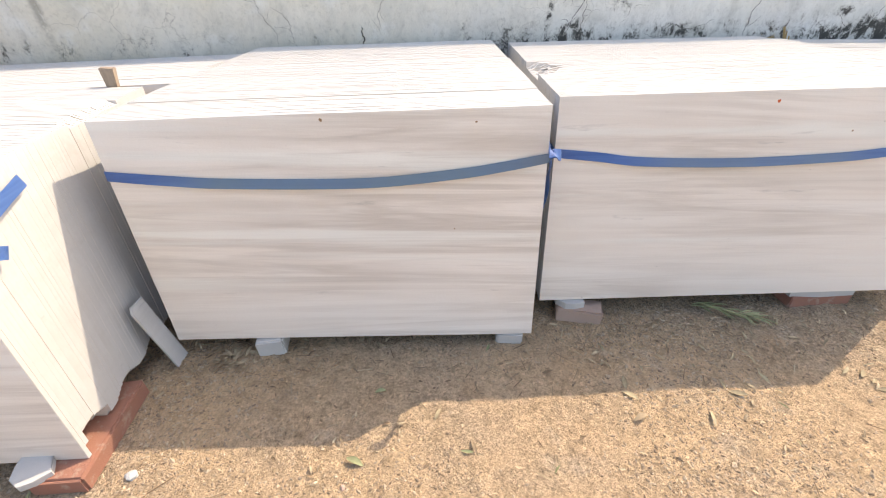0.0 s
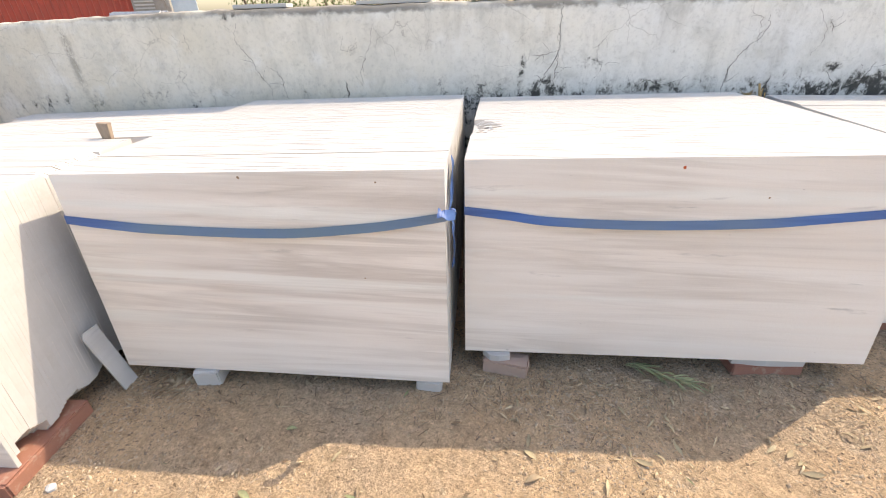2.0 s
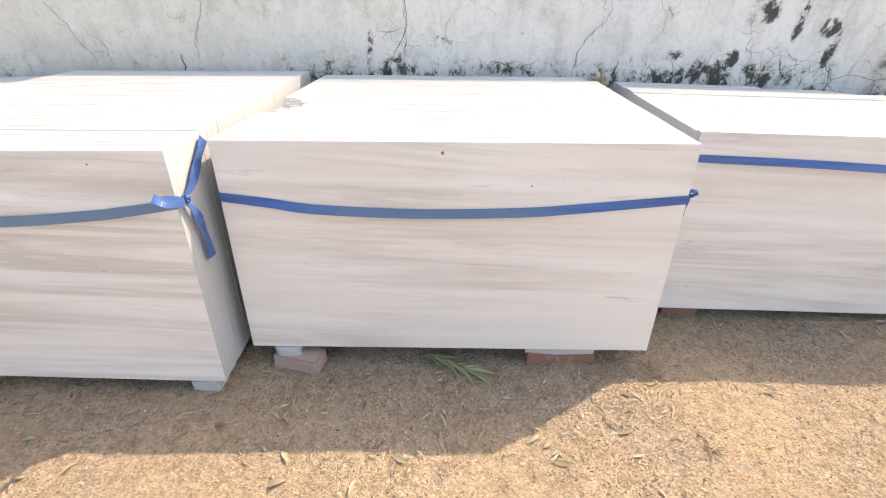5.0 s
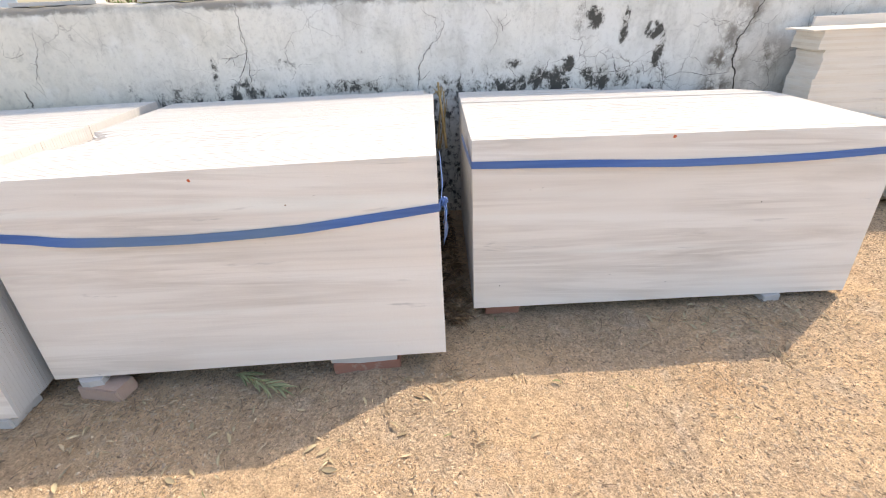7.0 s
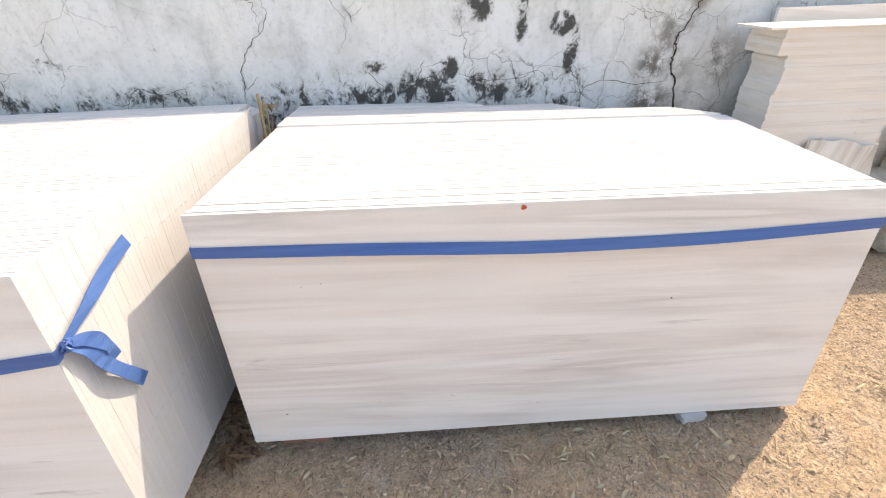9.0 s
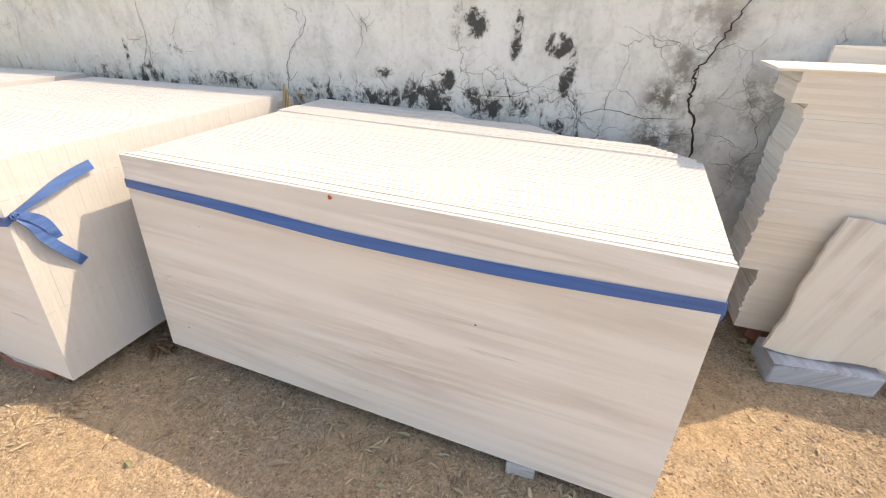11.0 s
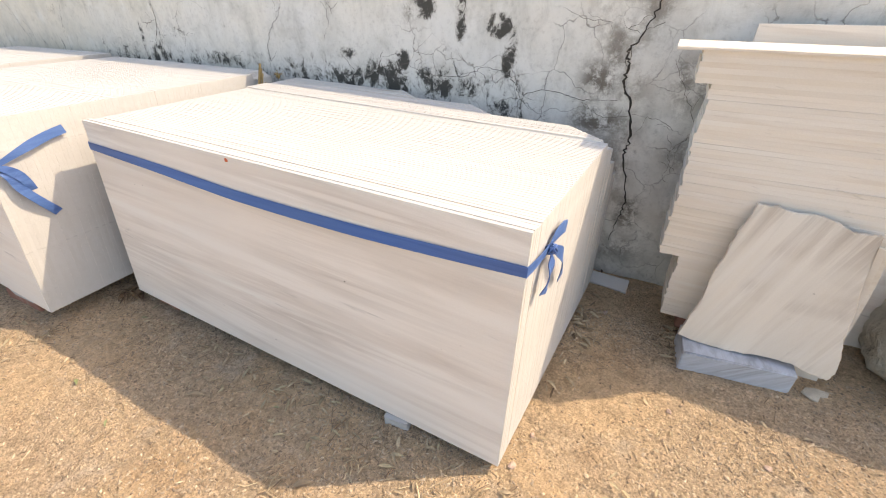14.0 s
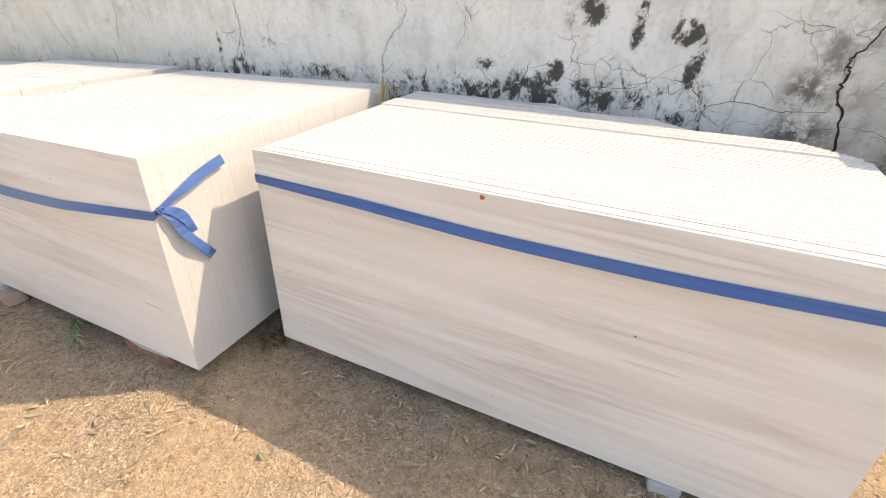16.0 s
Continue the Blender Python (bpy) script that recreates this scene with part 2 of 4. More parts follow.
    # crazing
    warp = m.mix(0.13, v, m.t.nodes.new("ShaderNodeTexNoise").outputs["Color"])
    wn_ = [n for n in m.t.nodes if n.type == "TEX_NOISE"][-1]
    m.link(v, wn_.inputs["Vector"])
    wn_.inputs["Scale"].default_value, wn_.inputs["Detail"].default_value = 6.5, 9
    edge = m.voronoi(warp, 4.6)
    gate = m.ramp(m.noise(v, 1.9, 5), (0.50, 0.0), (0.60, 1.0))
    craze = m.math("MULTIPLY", m.ramp(edge, (0.0, 1.0), (0.004, 0.7), (0.010, 0.0)), gate)
    c = m.mix(m.math("MULTIPLY", craze, m.math("ADD", m.math("MULTIPLY", m.span(x, 2.6, 3.8), 0.3), 0.42)), c, (0.16, 0.145, 0.125))
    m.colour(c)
    h = m.math("ADD", m.noise(v, 14, 9, 0.68), m.math("MULTIPLY", m.noise(v, 90, 4), 0.35))
    h = m.math("SUBTRACT", h, m.math("MULTIPLY", craze, m.math("ADD", m.math("MULTIPLY", m.span(x, 2.6, 3.8), 0.3), 0.42)))
    m.bump(h, 0.45, 0.012)
    return m.m


def make_soil():
    m = Mat("dry_sandy_soil", 0.95, 0, 0.15)
    v = m.coords()
    big = m.noise(v, 1.1, 6, 0.6, 0.4)
    # trodden ochre sand, and greyer patches of grit
    c = m.mix(m.ramp(big, (0.42, 0.0), (0.60, 1.0)), (0.575, 0.420, 0.270), (0.485, 0.370, 0.258))
    red = m.noise(v, 2.3, 5, 0.6)
    c = m.mix(m.ramp(red, (0.54, 0.0), (0.70, 0.6)), c, (0.49, 0.335, 0.205))
    dust = m.noise(v, 3.4, 8, 0.68)
    c = m.mix(m.ramp(dust, (0.56, 0.0), (0.72, 0.6)), c, (0.53, 0.46, 0.38))
    damp = m.noise(v, 2.6, 7, 0.62, 0.6)
    c = m.mix(m.ramp(damp, (0.58, 0.0), (0.72, 0.35)), c, (0.29, 0.21, 0.145))
    clod = m.noise(v, 17, 7, 0.68)
    c = m.mix(0.6, c, m.ramp(clod, (0.32, 0.62), (0.5, 1.0), (0.68, 1.25)), "MULTIPLY")
    grit = m.noise(v, 80, 6, 0.72)
    rough_zone = m.ramp(big, (0.38, 0.4), (0.56, 0.85))
    c = m.mix(rough_zone, c, m.mix(1.0, c, m.ramp(grit, (0.35, 0.48), (0.48, 0.98), (0.66, 1.34)), "MULTIPLY"))
    # flakes and crumbs: small angular cells, each with its own tone and height
    bent = m.t.nodes.new("ShaderNodeTexNoise")
    m.link(v, bent.inputs["Vector"])
    bent.inputs["Scale"].default_value = 22
    warp = m.mix(0.03, v, bent.outputs["Color"])
    cell = m.voronoi(warp, 85, "F1", "Color")
    small = m.voronoi(warp, 190, "F1", "Color")
    zone = m.ramp(m.noise(v, 3.1, 6, 0.65), (0.40, 0.15), (0.58, 1.0))
    c = m.mix(m.math("MULTIPLY", zone, 0.6), c, m.mix(1.0, c, m.ramp(cell, (0.12, 0.55), (0.3, 0.95), (0.75, 1.05), (0.92, 1.45)), "MULTIPLY"))
    c = m.mix(0.28, c, m.mix(1.0, c, m.ramp(small, (0.1, 0.62), (0.5, 1.0), (0.9, 1.3)), "MULTIPLY"))
    m.colour(c)
    h = m.math("ADD", m.noise(v, 24, 9, 0.72), m.math("MULTIPLY", m.math("MULTIPLY", cell, zone), 0.45))
    h = m.math("ADD", h, m.math("MULTIPLY", small, 0.10))
    h = m.math("ADD", h, m.math("MULTIPLY", m.noise(v, 150, 3), 0.2))
    m.bump(h, 1.0, 0.036)
    return m.m


def make_brick(name, a, b):
    m = Mat(name, 0.9, 0, 0.2)
    v = m.coords(shift=6.0)
    c = m.mix(m.noise(v, 9, 6, 0.6), a, b)
    c = m.mix(m.ramp(m.noise(v, 22, 6, 0.65), (0.55, 0.0), (0.7, 0.6)), c, (0.45, 0.38, 0.31))
    m.colour(c).bump(m.noise(v, 60, 8, 0.7), 0.6, 0.01)
    return m.m


def make_plain(name, a, b, rough, scale=8, bump=0.3, dist=0.004, stretch=(1, 1, 1), spec=0.3):
    m = Mat(name, rough, 0, spec)
    v = m.coords(stretch, shift=4.0)
    m.colour(m.mix(m.ramp(m.noise(v, scale, 6, 0.6), (0.3, 0.0), (0.7, 1.0)), a, b))
    m.bump(m.noise(v, scale * 5, 6, 0.65), bump, dist)
    return m.m


def make_strap(name, wear, lo, hi):
    m = Mat(name, 0.42, 0, 0.45)
    v = m.coords((1.4, 3, 55))
    c = m.mix(m.ramp(m.noise(v, 1.0, 5, 0.6), (0.35, 0.0), (0.65, 1.0)), (0.052, 0.12, 0.33), (0.085, 0.175, 0.41))
    # weathered, greyer where it hangs loose
    x = m.sep(m.coords())[0]
    slack = m.math("MULTIPLY", m.math("MULTIPLY", m.span(x, lo, lo + 0.4), m.span(x, hi, hi - 0.4)), m.ramp(m.noise(m.coords((1.2, 1, 1)), 1.6, 3), (0.3, 0.7), (0.6, 1.0)))
    m.colour(m.mix(m.math("MULTIPLY", slack, wear), c, (0.19, 0.245, 0.27)))
    m.bump(m.noise(v, 2.0, 5), 0.3, 0.004)
    # thin woven plastic: part of the light passes through
    glow = m.t.nodes.new("ShaderNodeBsdfTranslucent")
    glow.inputs["Color"].default_value = (0.12, 0.38, 0.72, 1)
    both = m.t.nodes.new("ShaderNodeMixShader")
    both.inputs[0].default_value = 0.16
    m.link(m.b.outputs[0], both.inputs[1])
    m.link(glow.outputs[0], both.inputs[2])
    m.link(both.outputs[0], m.t.nodes["Material Output"].inputs["Surface"])
    return m.m


def make_leaf(name, a, b):
    m = Mat(name, 0.7, 0, 0.25)
    isl = m.t.nodes.new("ShaderNodeNewGeometry").outputs["Random Per Island"]
    k = m.math("FRACT", m.math("ADD", isl, m.oi.outputs["Random"]))
    c = m.mix(m.ramp(k, (0.0, 0.0), (1.0, 1.0)), a, b)
    c = m.mix(0.5, c, m.ramp(m.noise(m.coords(), 60, 4), (0.3, 0.6), (0.7, 1.2)), "MULTIPLY")
    m.colour(c)
    return m.m


M_PLASTER, M_SOIL = make_plaster(), make_soil()
M_STRAP, M_STRAP_FADED, M_STRAP_WORN = make_strap("blue_plastic_strap", 0.2, -0.5, 0.7), make_strap("faded_blue_strap", 0.7, -0.75, 0.6), make_strap("worn_grey_blue_strap", 0.95, -0.75, 1.3)
M_BRICK = make_brick("red_clay_brick", (0.36, 0.165, 0.115), (0.28, 0.15, 0.115))
M_BRICKP = make_brick("pale_pink_brick", (0.50, 0.365, 0.295), (0.42, 0.31, 0.26))
M_BRICKW = make_brick("weathered_brick", (0.52, 0.46, 0.38), (0.40, 0.36, 0.31))
M_CRACK = make_plain("open_crack", (0.035, 0.03, 0.025), (0.07, 0.06, 0.05), 0.95, 20)
M_HAIR = make_plain("hairline_crack", (0.12, 0.11, 0.095), (0.20, 0.185, 0.16), 0.95, 20)
M_GREYWALL = make_plain("grey_cement_render", (0.36, 0.36, 0.34), (0.22, 0.19, 0.165), 0.9, 2.2, 0.5, 0.01)
M_WOOD = make_plain("raw_wood", (0.36, 0.285, 0.22), (0.24, 0.185, 0.14), 0.85, 14, 0.5, 0.006, (3, 3, 0.6))
M_STALK = make_plain("split_yellow_wood", (0.44, 0.32, 0.14), (0.26, 0.18, 0.09), 0.8, 12, 0.6, 0.008, (5, 5, 0.5))
M_ROCK = make_plain("rough_quarry_stone", (0.74, 0.68, 0.57), (0.46, 0.41, 0.33), 0.85, 6, 1.0, 0.035)
M_PEBBLE = make_leaf("mixed_pebbles", (0.20, 0.145, 0.10), (0.58, 0.465, 0.335))
M_DRYLEAF = make_leaf("dry_leaf", (0.54, 0.44, 0.295), (0.17, 0.115, 0.072))
M_YELLOWLEAF = make_leaf("yellowed_leaf", (0.46, 0.39, 0.25), (0.27, 0.22, 0.14))
M_GREENLEAF = make_leaf("green_leaf", (0.19, 0.215, 0.10), (0.33, 0.335, 0.19))
M_DARKLEAF = make_leaf("rotting_leaf", (0.10, 0.06, 0.035), (0.20, 0.13, 0.07))
M_TREELEAF = make_leaf("tree_foliage", (0.05, 0.10, 0.03), (0.12, 0.16, 0.05))
M_REDSHEET = make_plain("red_painted_sheet", (0.42, 0.075, 0.05), (0.33, 0.07, 0.05), 0.55, 3)
M_MARK = make_plain("orange_paint_dab", (0.62, 0.13, 0.04), (0.5, 0.12, 0.05), 0.7, 30)
M_STAIN = make_plain("brown_fleck", (0.24, 0.15, 0.08), (0.34, 0.22, 0.13), 0.8, 40)
M_BARK = make_plain("bark", (0.14, 0.10, 0.07), (0.08, 0.06, 0.045), 0.9, 9, 0.8, 0.02)
M_BLUEPALE = make_plain("pale_blue_paint", (0.42, 0.52, 0.60), (0.55, 0.63, 0.68), 0.5, 5)

rng = random.Random(7)


# ---- mesh helpers ----
def link_mesh(name, bm, material, parent=None, label=""):
    me = bpy.data.meshes.new(name)
    bm.to_mesh(me)
    bm.free()
    for mat in (material if isinstance(material, (list, tuple)) else [material]):
        me.materials.append(mat)
    ob = new(name, me)
    if parent:
        ob.parent = parent
    return tagged(ob, label)


def part(name, bm, material, parent, label=""):
    return link_mesh(name, bm, material, parent, label)


def raw_mesh(name, verts, faces, material, parent=None, label="", smooth=False):
    me = bpy.data.meshes.new(name)
    me.from_pydata(verts, [], faces)
    me.materials.append(material)
    if smooth:
        me.polygons.foreach_set("use_smooth", [True] * len(me.polygons))
    ob = new(name, me)
    if parent:
        ob.parent = parent
    return tagged(ob, label)


def holder(name, m, label, category, group="", kind=""):
    ob = new(name)
    ob.empty_display_size = 0.1
    ob.matrix_world = m
    return tagged(ob, label, category, group, kind)


def extrude_outline(bm, pts, t, chamfer=0.0007, edge_mat=0):
    """A plate from an outline in x and z, from y = 0 to t, with a small chamfer all round."""
    n = len(pts)
    cx, cz = sum(p[0] for p in pts) / n, sum(p[1] for p in pts) / n
    rings = []
    for y, inset in ((0, chamfer), (chamfer, 0), (t - chamfer, 0), (t, chamfer)):
        ring = []
        for px, pz in pts:
            d = math.hypot(px - cx, pz - cz) or 1
            ring.append(bm.verts.new((px - (px - cx) / d * inset, y, pz - (pz - cz) / d * inset)))
        rings.append(ring)
    f = [bm.faces.new(rings[0]), bm.faces.new(rings[3][::-1])]
    for a, b in zip(rings, rings[1:]):
        for i in range(n):
            j = (i + 1) % n
            q = bm.faces.new((a[j], a[i], b[i], b[j]))
            q.material_index = edge_mat
    bmesh.ops.triangulate(bm, faces=f)
    bmesh.ops.recalc_face_normals(bm, faces=bm.faces)


def slab_outline(w, hl, hr, r, rough=0.0015, round_right=0.0, break_low=0.0, break_top=None, cuts=7, flip=False, jag=1.0):
    """Outline of a sawn slab: nearly straight, with slightly uneven sawn ends; optional rounded or broken corners."""
    if flip:
        turned = slab_outline(w, hr, hl, r, rough, round_right, break_low, break_top, cuts, jag=jag)
        return [(-x, z) for x, z in turned][::-1]
    x0, x1 = -w / 2, w / 2
    pts = []
    for i in range(cuts):
        k = i / cuts
        pts.append((x0 + w * k, r.uniform(-rough, rough) * (0 if i == 0 else 1)))
    if break_low:
        for k in range(4):
            pts.append((x1 - break_low * (1 - k / 3) + r.uniform(-0.006, 0.006) * (k < 3), break_low * 0.8 * k / 3 + r.uniform(0, 0.01) * (0 < k < 3)))
    else:
        pts.append((x1, 0))
    for i in range(1, 5):
        pts.append((x1 + r.uniform(-rough, rough), hr * i / 5.6))
    if break_top:
        reach, drop = break_top
        for i in range(8):
            k = i / 7
            pts.append((x1 - reach * k ** 0.9 + r.uniform(-0.02, 0.02) * jag * k * (1 - k) * 3, hr - drop * (1 - k) ** 0.75 + r.uniform(-0.012, 0.012) * jag * k * (1 - k) * 3))
        x_top = x1 - reach
    elif round_right:
        for i in range(7):
            a = math.pi / 2 * i / 6
            pts.append((x1 - round_right * (1 - math.cos(a)), hr - round_right * (1 - math.sin(a))))
        x_top = x1 - round_right
    else:
        pts.append((x1, hr))
        x_top = x1
    for i in range(1, cuts):
        k = i / cuts
        x = x_top + (x0 - x_top) * k
        pts.append((x, hl + (hr - hl) * (x - x0) / w + r.uniform(-rough, rough)))
    pts.append((x0, hl))
    for i in range(4, 0, -1):
        pts.append((x0 + r.uniform(-rough, rough), hl * i / 5.6))
    return pts


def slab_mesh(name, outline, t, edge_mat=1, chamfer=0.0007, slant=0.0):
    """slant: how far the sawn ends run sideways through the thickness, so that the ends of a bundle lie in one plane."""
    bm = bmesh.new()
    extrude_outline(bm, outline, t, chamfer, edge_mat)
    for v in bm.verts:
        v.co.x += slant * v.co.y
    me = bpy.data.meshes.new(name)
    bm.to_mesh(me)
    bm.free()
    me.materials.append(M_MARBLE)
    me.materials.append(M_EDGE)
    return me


def ribbon(bm, pts, widths, sides, thick=0.0012):
    """A strap along pts; sides: the direction of its width at every point."""
    front, back = [], []
    for i, p in enumerate(pts):
        p = Vector(p)
        a = Vector(pts[max(i - 1, 0)])
        b = Vector(pts[min(i + 1, len(pts) - 1)])
        s = Vector(sides[i]).normalized()
        nrm = (b - a).cross(s)
        nrm = nrm.normalized() * thick if nrm.length > 1e-9 else Vector((0, -thick, 0))
        h = s * widths[i] / 2
        front.append([bm.verts.new(p + h * k + nrm) for k in (-1, 0, 1)])
        back.append([bm.verts.new(p + h * k - nrm) for k in (-1, 0, 1)])
    for i in range(len(pts) - 1):
        for k in (0, 1):
            bm.faces.new((front[i][k], front[i][k + 1], front[i + 1][k + 1], front[i + 1][k]))
            bm.faces.new((back[i][k + 1], back[i][k], back[i + 1][k], back[i + 1][k + 1]))
        bm.faces.new((front[i][0], front[i + 1][0], back[i + 1][0], back[i][0]))
        bm.faces.new((front[i][2], back[i][2], back[i + 1][2], front[i + 1][2]))
    for e in (0, -1):
        for k in (0, 1):
            bm.faces.new((front[e][k], back[e][k], back[e][k + 1], front[e][k + 1]))
    bmesh.ops.recalc_face_normals(bm, faces=bm.faces)


def smooth_line(pts, n=8):
    """A denser line through pts (Catmull-Rom)."""
    p = [Vector(q) for q in pts]
    p = [2 * p[0] - p[1]] + p + [2 * p[-1] - p[-2]]
    out = []
    for i in range(1, len(p) - 2):
        for k in range(n):
            u = k / n
            out.append(0.5 * (2 * p[i] + (p[i + 1] - p[i - 1]) * u + (2 * p[i - 1] - 5 * p[i] + 4 * p[i + 1] - p[i + 2]) * u * u
                              + (3 * p[i] - p[i - 1] - 3 * p[i + 1] + p[i + 2]) * u ** 3))
    out.append(p[-2])
    return out


def block(bm, size, at=(0, 0, 0), turn=(0, 0, 0), bevel=0.006, rough=0.0, r=rng):
    """A bevelled, slightly uneven block; at is the middle of its foot."""
    got = bmesh.ops.create_cube(bm, size=1.0)
    vs = got["verts"]
    m = pose(*at, *turn) @ Matrix.Translation((0, 0, size[2] / 2)) @ Matrix.Diagonal((*size, 1))
    bmesh.ops.transform(bm, matrix=m, verts=vs)
    es = list({e for v in vs for e in v.link_edges})
    if bevel:
        made = bmesh.ops.bevel(bm, geom=es, offset=bevel, segments=2, affect="EDGES")
        vs = list(set(made["verts"]) | {v for v in vs if v.is_valid})
    if rough:
        for v in vs:
            v.co += Vector((r.uniform(-1, 1), r.uniform(-1, 1), r.uniform(-1, 1))) * rough


def ground_height(x, y):
    p = Vector((x, y, 0.0))
    h = 0.011 * noise.noise(p * 1.7) + 0.008 * noise.noise(p * 5.3) + 0.006 * noise.noise(p * 13.0) + 0.003 * noise.noise(p * 29.0)
    return h - 0.004


# ---- ground ----
def build_ground():
    xs = [-400, -200, -100, -50, -25, -14, -9, -6.5] + [-4.5 + 0.022 * i for i in range(536)] + [7.6, 8.5, 10, 14, 25, 50, 100, 200, 400]
    ys = [-400, -200, -100, -50, -25, -12, -6, -3, -1.6] + [-0.8 + 0.022 * i for i in range(200)] + [3.75, 4.2, 6, 9, 14, 25, 50, 100, 200, 400]
    verts, faces = [], []
    for y in ys:
        for x in xs:
            near = -5 <= x <= 7.4 and -0.9 <= y <= 3.7
            verts.append((x, y, ground_height(x, y) if near else -0.004))
    n = len(xs)
    for j in range(len(ys) - 1):
        for i in range(n - 1):
            a = j * n + i
            faces.append((a, a + 1, a + n + 1, a + n))
    ob = raw_mesh("ground", verts, faces, M_SOIL, smooth=True)
    return tagged(ob, "dry sandy soil ground with grit and marble dust", "ground", kind="structure")


ground = build_ground()

# ---- boundary wall ----
WALL_Y = 3.51


def coping(x):
    base = 1.65 if x > -1.5 else 1.65 - 0.025 * (-1.5 - x)
    return base + 0.012 * noise.noise(Vector((x * 1.9, 0, 3))) + 0.012 * noise.noise(Vector((x * 9, 2, 3)))


def build_wall():
    step = 0.04
    cols = [-4.5 + step * i for i in range(int(14.5 / step) + 1)]
    rows = 40
    verts, faces = [], []
    for x in cols:
        top = coping(x)
        for j in range(rows + 1):
            z = -0.15 + (top + 0.15) * j / rows
            p = Vector((x, 0, z))
            d = 0.012 * noise.noise(p * 1.1) + 0.006 * noise.noise(p * 4.2) + 0.0025 * noise.noise(p * 15)
            edge = 0.012 * max(0, (j - rows + 1.0))
            verts.append((x, WALL_Y + d + edge, z))
        verts.append((x, WALL_Y + 0.10, top + 0.012 + 0.008 * noise.noise(Vector((x * 7, 5, 1)))))
        verts.append((x, WALL_Y + 0.21, top + 0.006 * noise.noise(Vector((x * 7, 9, 1)))))
        verts.append((x, WALL_Y + 0.23, -0.15))
    n = rows + 4
    for i in range(len(cols) - 1):
        for j in range(n - 1):
            a = i * n + j
            faces.append((a, a + n, a + n + 1, a + 1))
    for c in (0, len(cols) - 1):
        faces.append([c * n + j for j in range(n)])
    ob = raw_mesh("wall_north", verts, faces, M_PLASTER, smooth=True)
    tagged(ob, "cracked limewashed boundary wall with black mould stains", "wall", kind="structure")
    return ob


wall = build_wall()


def crack(points, width, seed, material, twigs=0):
    """A crack in the plaster: a jagged dark line through a few (x, z) points, with short side cracks."""
    r = random.Random(seed)
    line = smooth_line([(x, 0, z) for x, z in points], 8)
    jag = []
    for i, p in enumerate(line):
        k = 0 if i in (0, len(line) - 1) else 1
        jag.append((p.x + k * r.uniform(-0.009, 0.009), p.z + k * r.uniform(-0.005, 0.005)))
    verts, faces = [], []

    def strip(run, wide):
        base = len(verts)
        for i, (x, z) in enumerate(run):
            a, b = run[max(i - 1, 0)], run[min(i + 1, len(run) - 1)]
            dx, dz = b[0] - a[0], b[1] - a[1]
            d = math.hypot(dx, dz) or 1
            w = wide * (0.35 + 0.65 * math.sin(math.pi * (i + 0.5) / len(run))) * r.uniform(0.5, 1.3) / 2
            p = Vector((x, 0, z))
            off = 0.012 * noise.noise(p * 1.1) + 0.006 * noise.noise(p * 4.2) + 0.0025 * noise.noise(p * 15)
            y = WALL_Y + off - 0.003
            verts.append((x - dz / d * w, y, z + dx / d * w))
            verts.append((x + dz / d * w, y, z - dx / d * w))
        for i in range(len(run) - 1):
            a = base + 2 * i
            faces.append((a, a + 2, a + 3, a + 1))

    strip(jag, width if width > 0.008 else width * 0.62)
    for _ in range((twigs + 1) // 2):
        x, z = r.choice(jag[2:-2] if len(jag) > 6 else jag)
        a = r.uniform(0, 2 * math.pi)
        run = [(x, z)]
        for _ in range(r.randint(3, 8)):
            a += r.uniform(-0.7, 0.7)
            run.append((run[-1][0] + 0.017 * math.cos(a), run[-1][1] + 0.017 * math.sin(a)))
        strip(run, min(width * 0.4, 0.002))
    raw_mesh("crack", verts, faces, material, wall)


crack([(4.95, 1.60), (4.90, 1.48), (4.85, 1.34), (4.80, 1.28), (4.82, 1.21), (4.81, 1.12), (4.86, 1.03), (4.90, 0.85), (4.89, 0.76), (4.95, 0.52), (4.94, 0.41), (4.91, 0.22)], 0.0115, 1, M_CRACK, 11)
crack([(1.15, 1.64), (1.14, 1.50), (1.15, 1.38), (1.14, 1.31), (1.08, 1.20), (1.02, 1.08), (0.97, 1.01)], 0.007, 3, M_CRACK, 9)
crack([(0.95, 1.30), (1.04, 1.30), (1.14, 1.33)], 0.005, 2, M_HAIR, 5)
crack([(1.15, 1.30), (1.13, 1.16), (1.11, 1.02)], 0.006, 4, M_CRACK, 5)
crack([(2.54, 1.52), (2.55, 1.42), (2.43, 1.29), (2.37, 1.18), (2.36, 1.07), (2.34, 0.98)], 0.006, 5, M_CRACK, 6)
crack([(2.42, 1.51), (2.49, 1.51), (2.51, 1.40)], 0.005, 21, M_HAIR, 2)
crack([(2.96, 1.48), (2.985, 1.40)], 0.006, 22, M_CRACK, 1)
crack([(4.14, 1.24), (4.17, 1.17), (4.21, 1.11), (4.27, 1.02), (4.26, 0.84)], 0.006, 6, M_CRACK, 5)
crack([(4.29, 0.90), (4.31, 1.03), (4.46, 1.06), (4.60, 1.03), (4.80, 1.04)], 0.006, 7, M_CRACK, 7)
crack([(3.53, 1.14), (3.68, 1.09), (3.90, 1.09), (4.05, 1.15), (4.19, 1.13)], 0.005, 8, M_CRACK, 9)
crack([(3.84, 1.22), (3.87, 1.12), (3.92, 1.02)], 0.005, 9, M_CRACK, 5)
crack([(3.62, 1.20), (3.66, 1.09), (3.71, 0.98)], 0.005, 23, M_HAIR, 6)
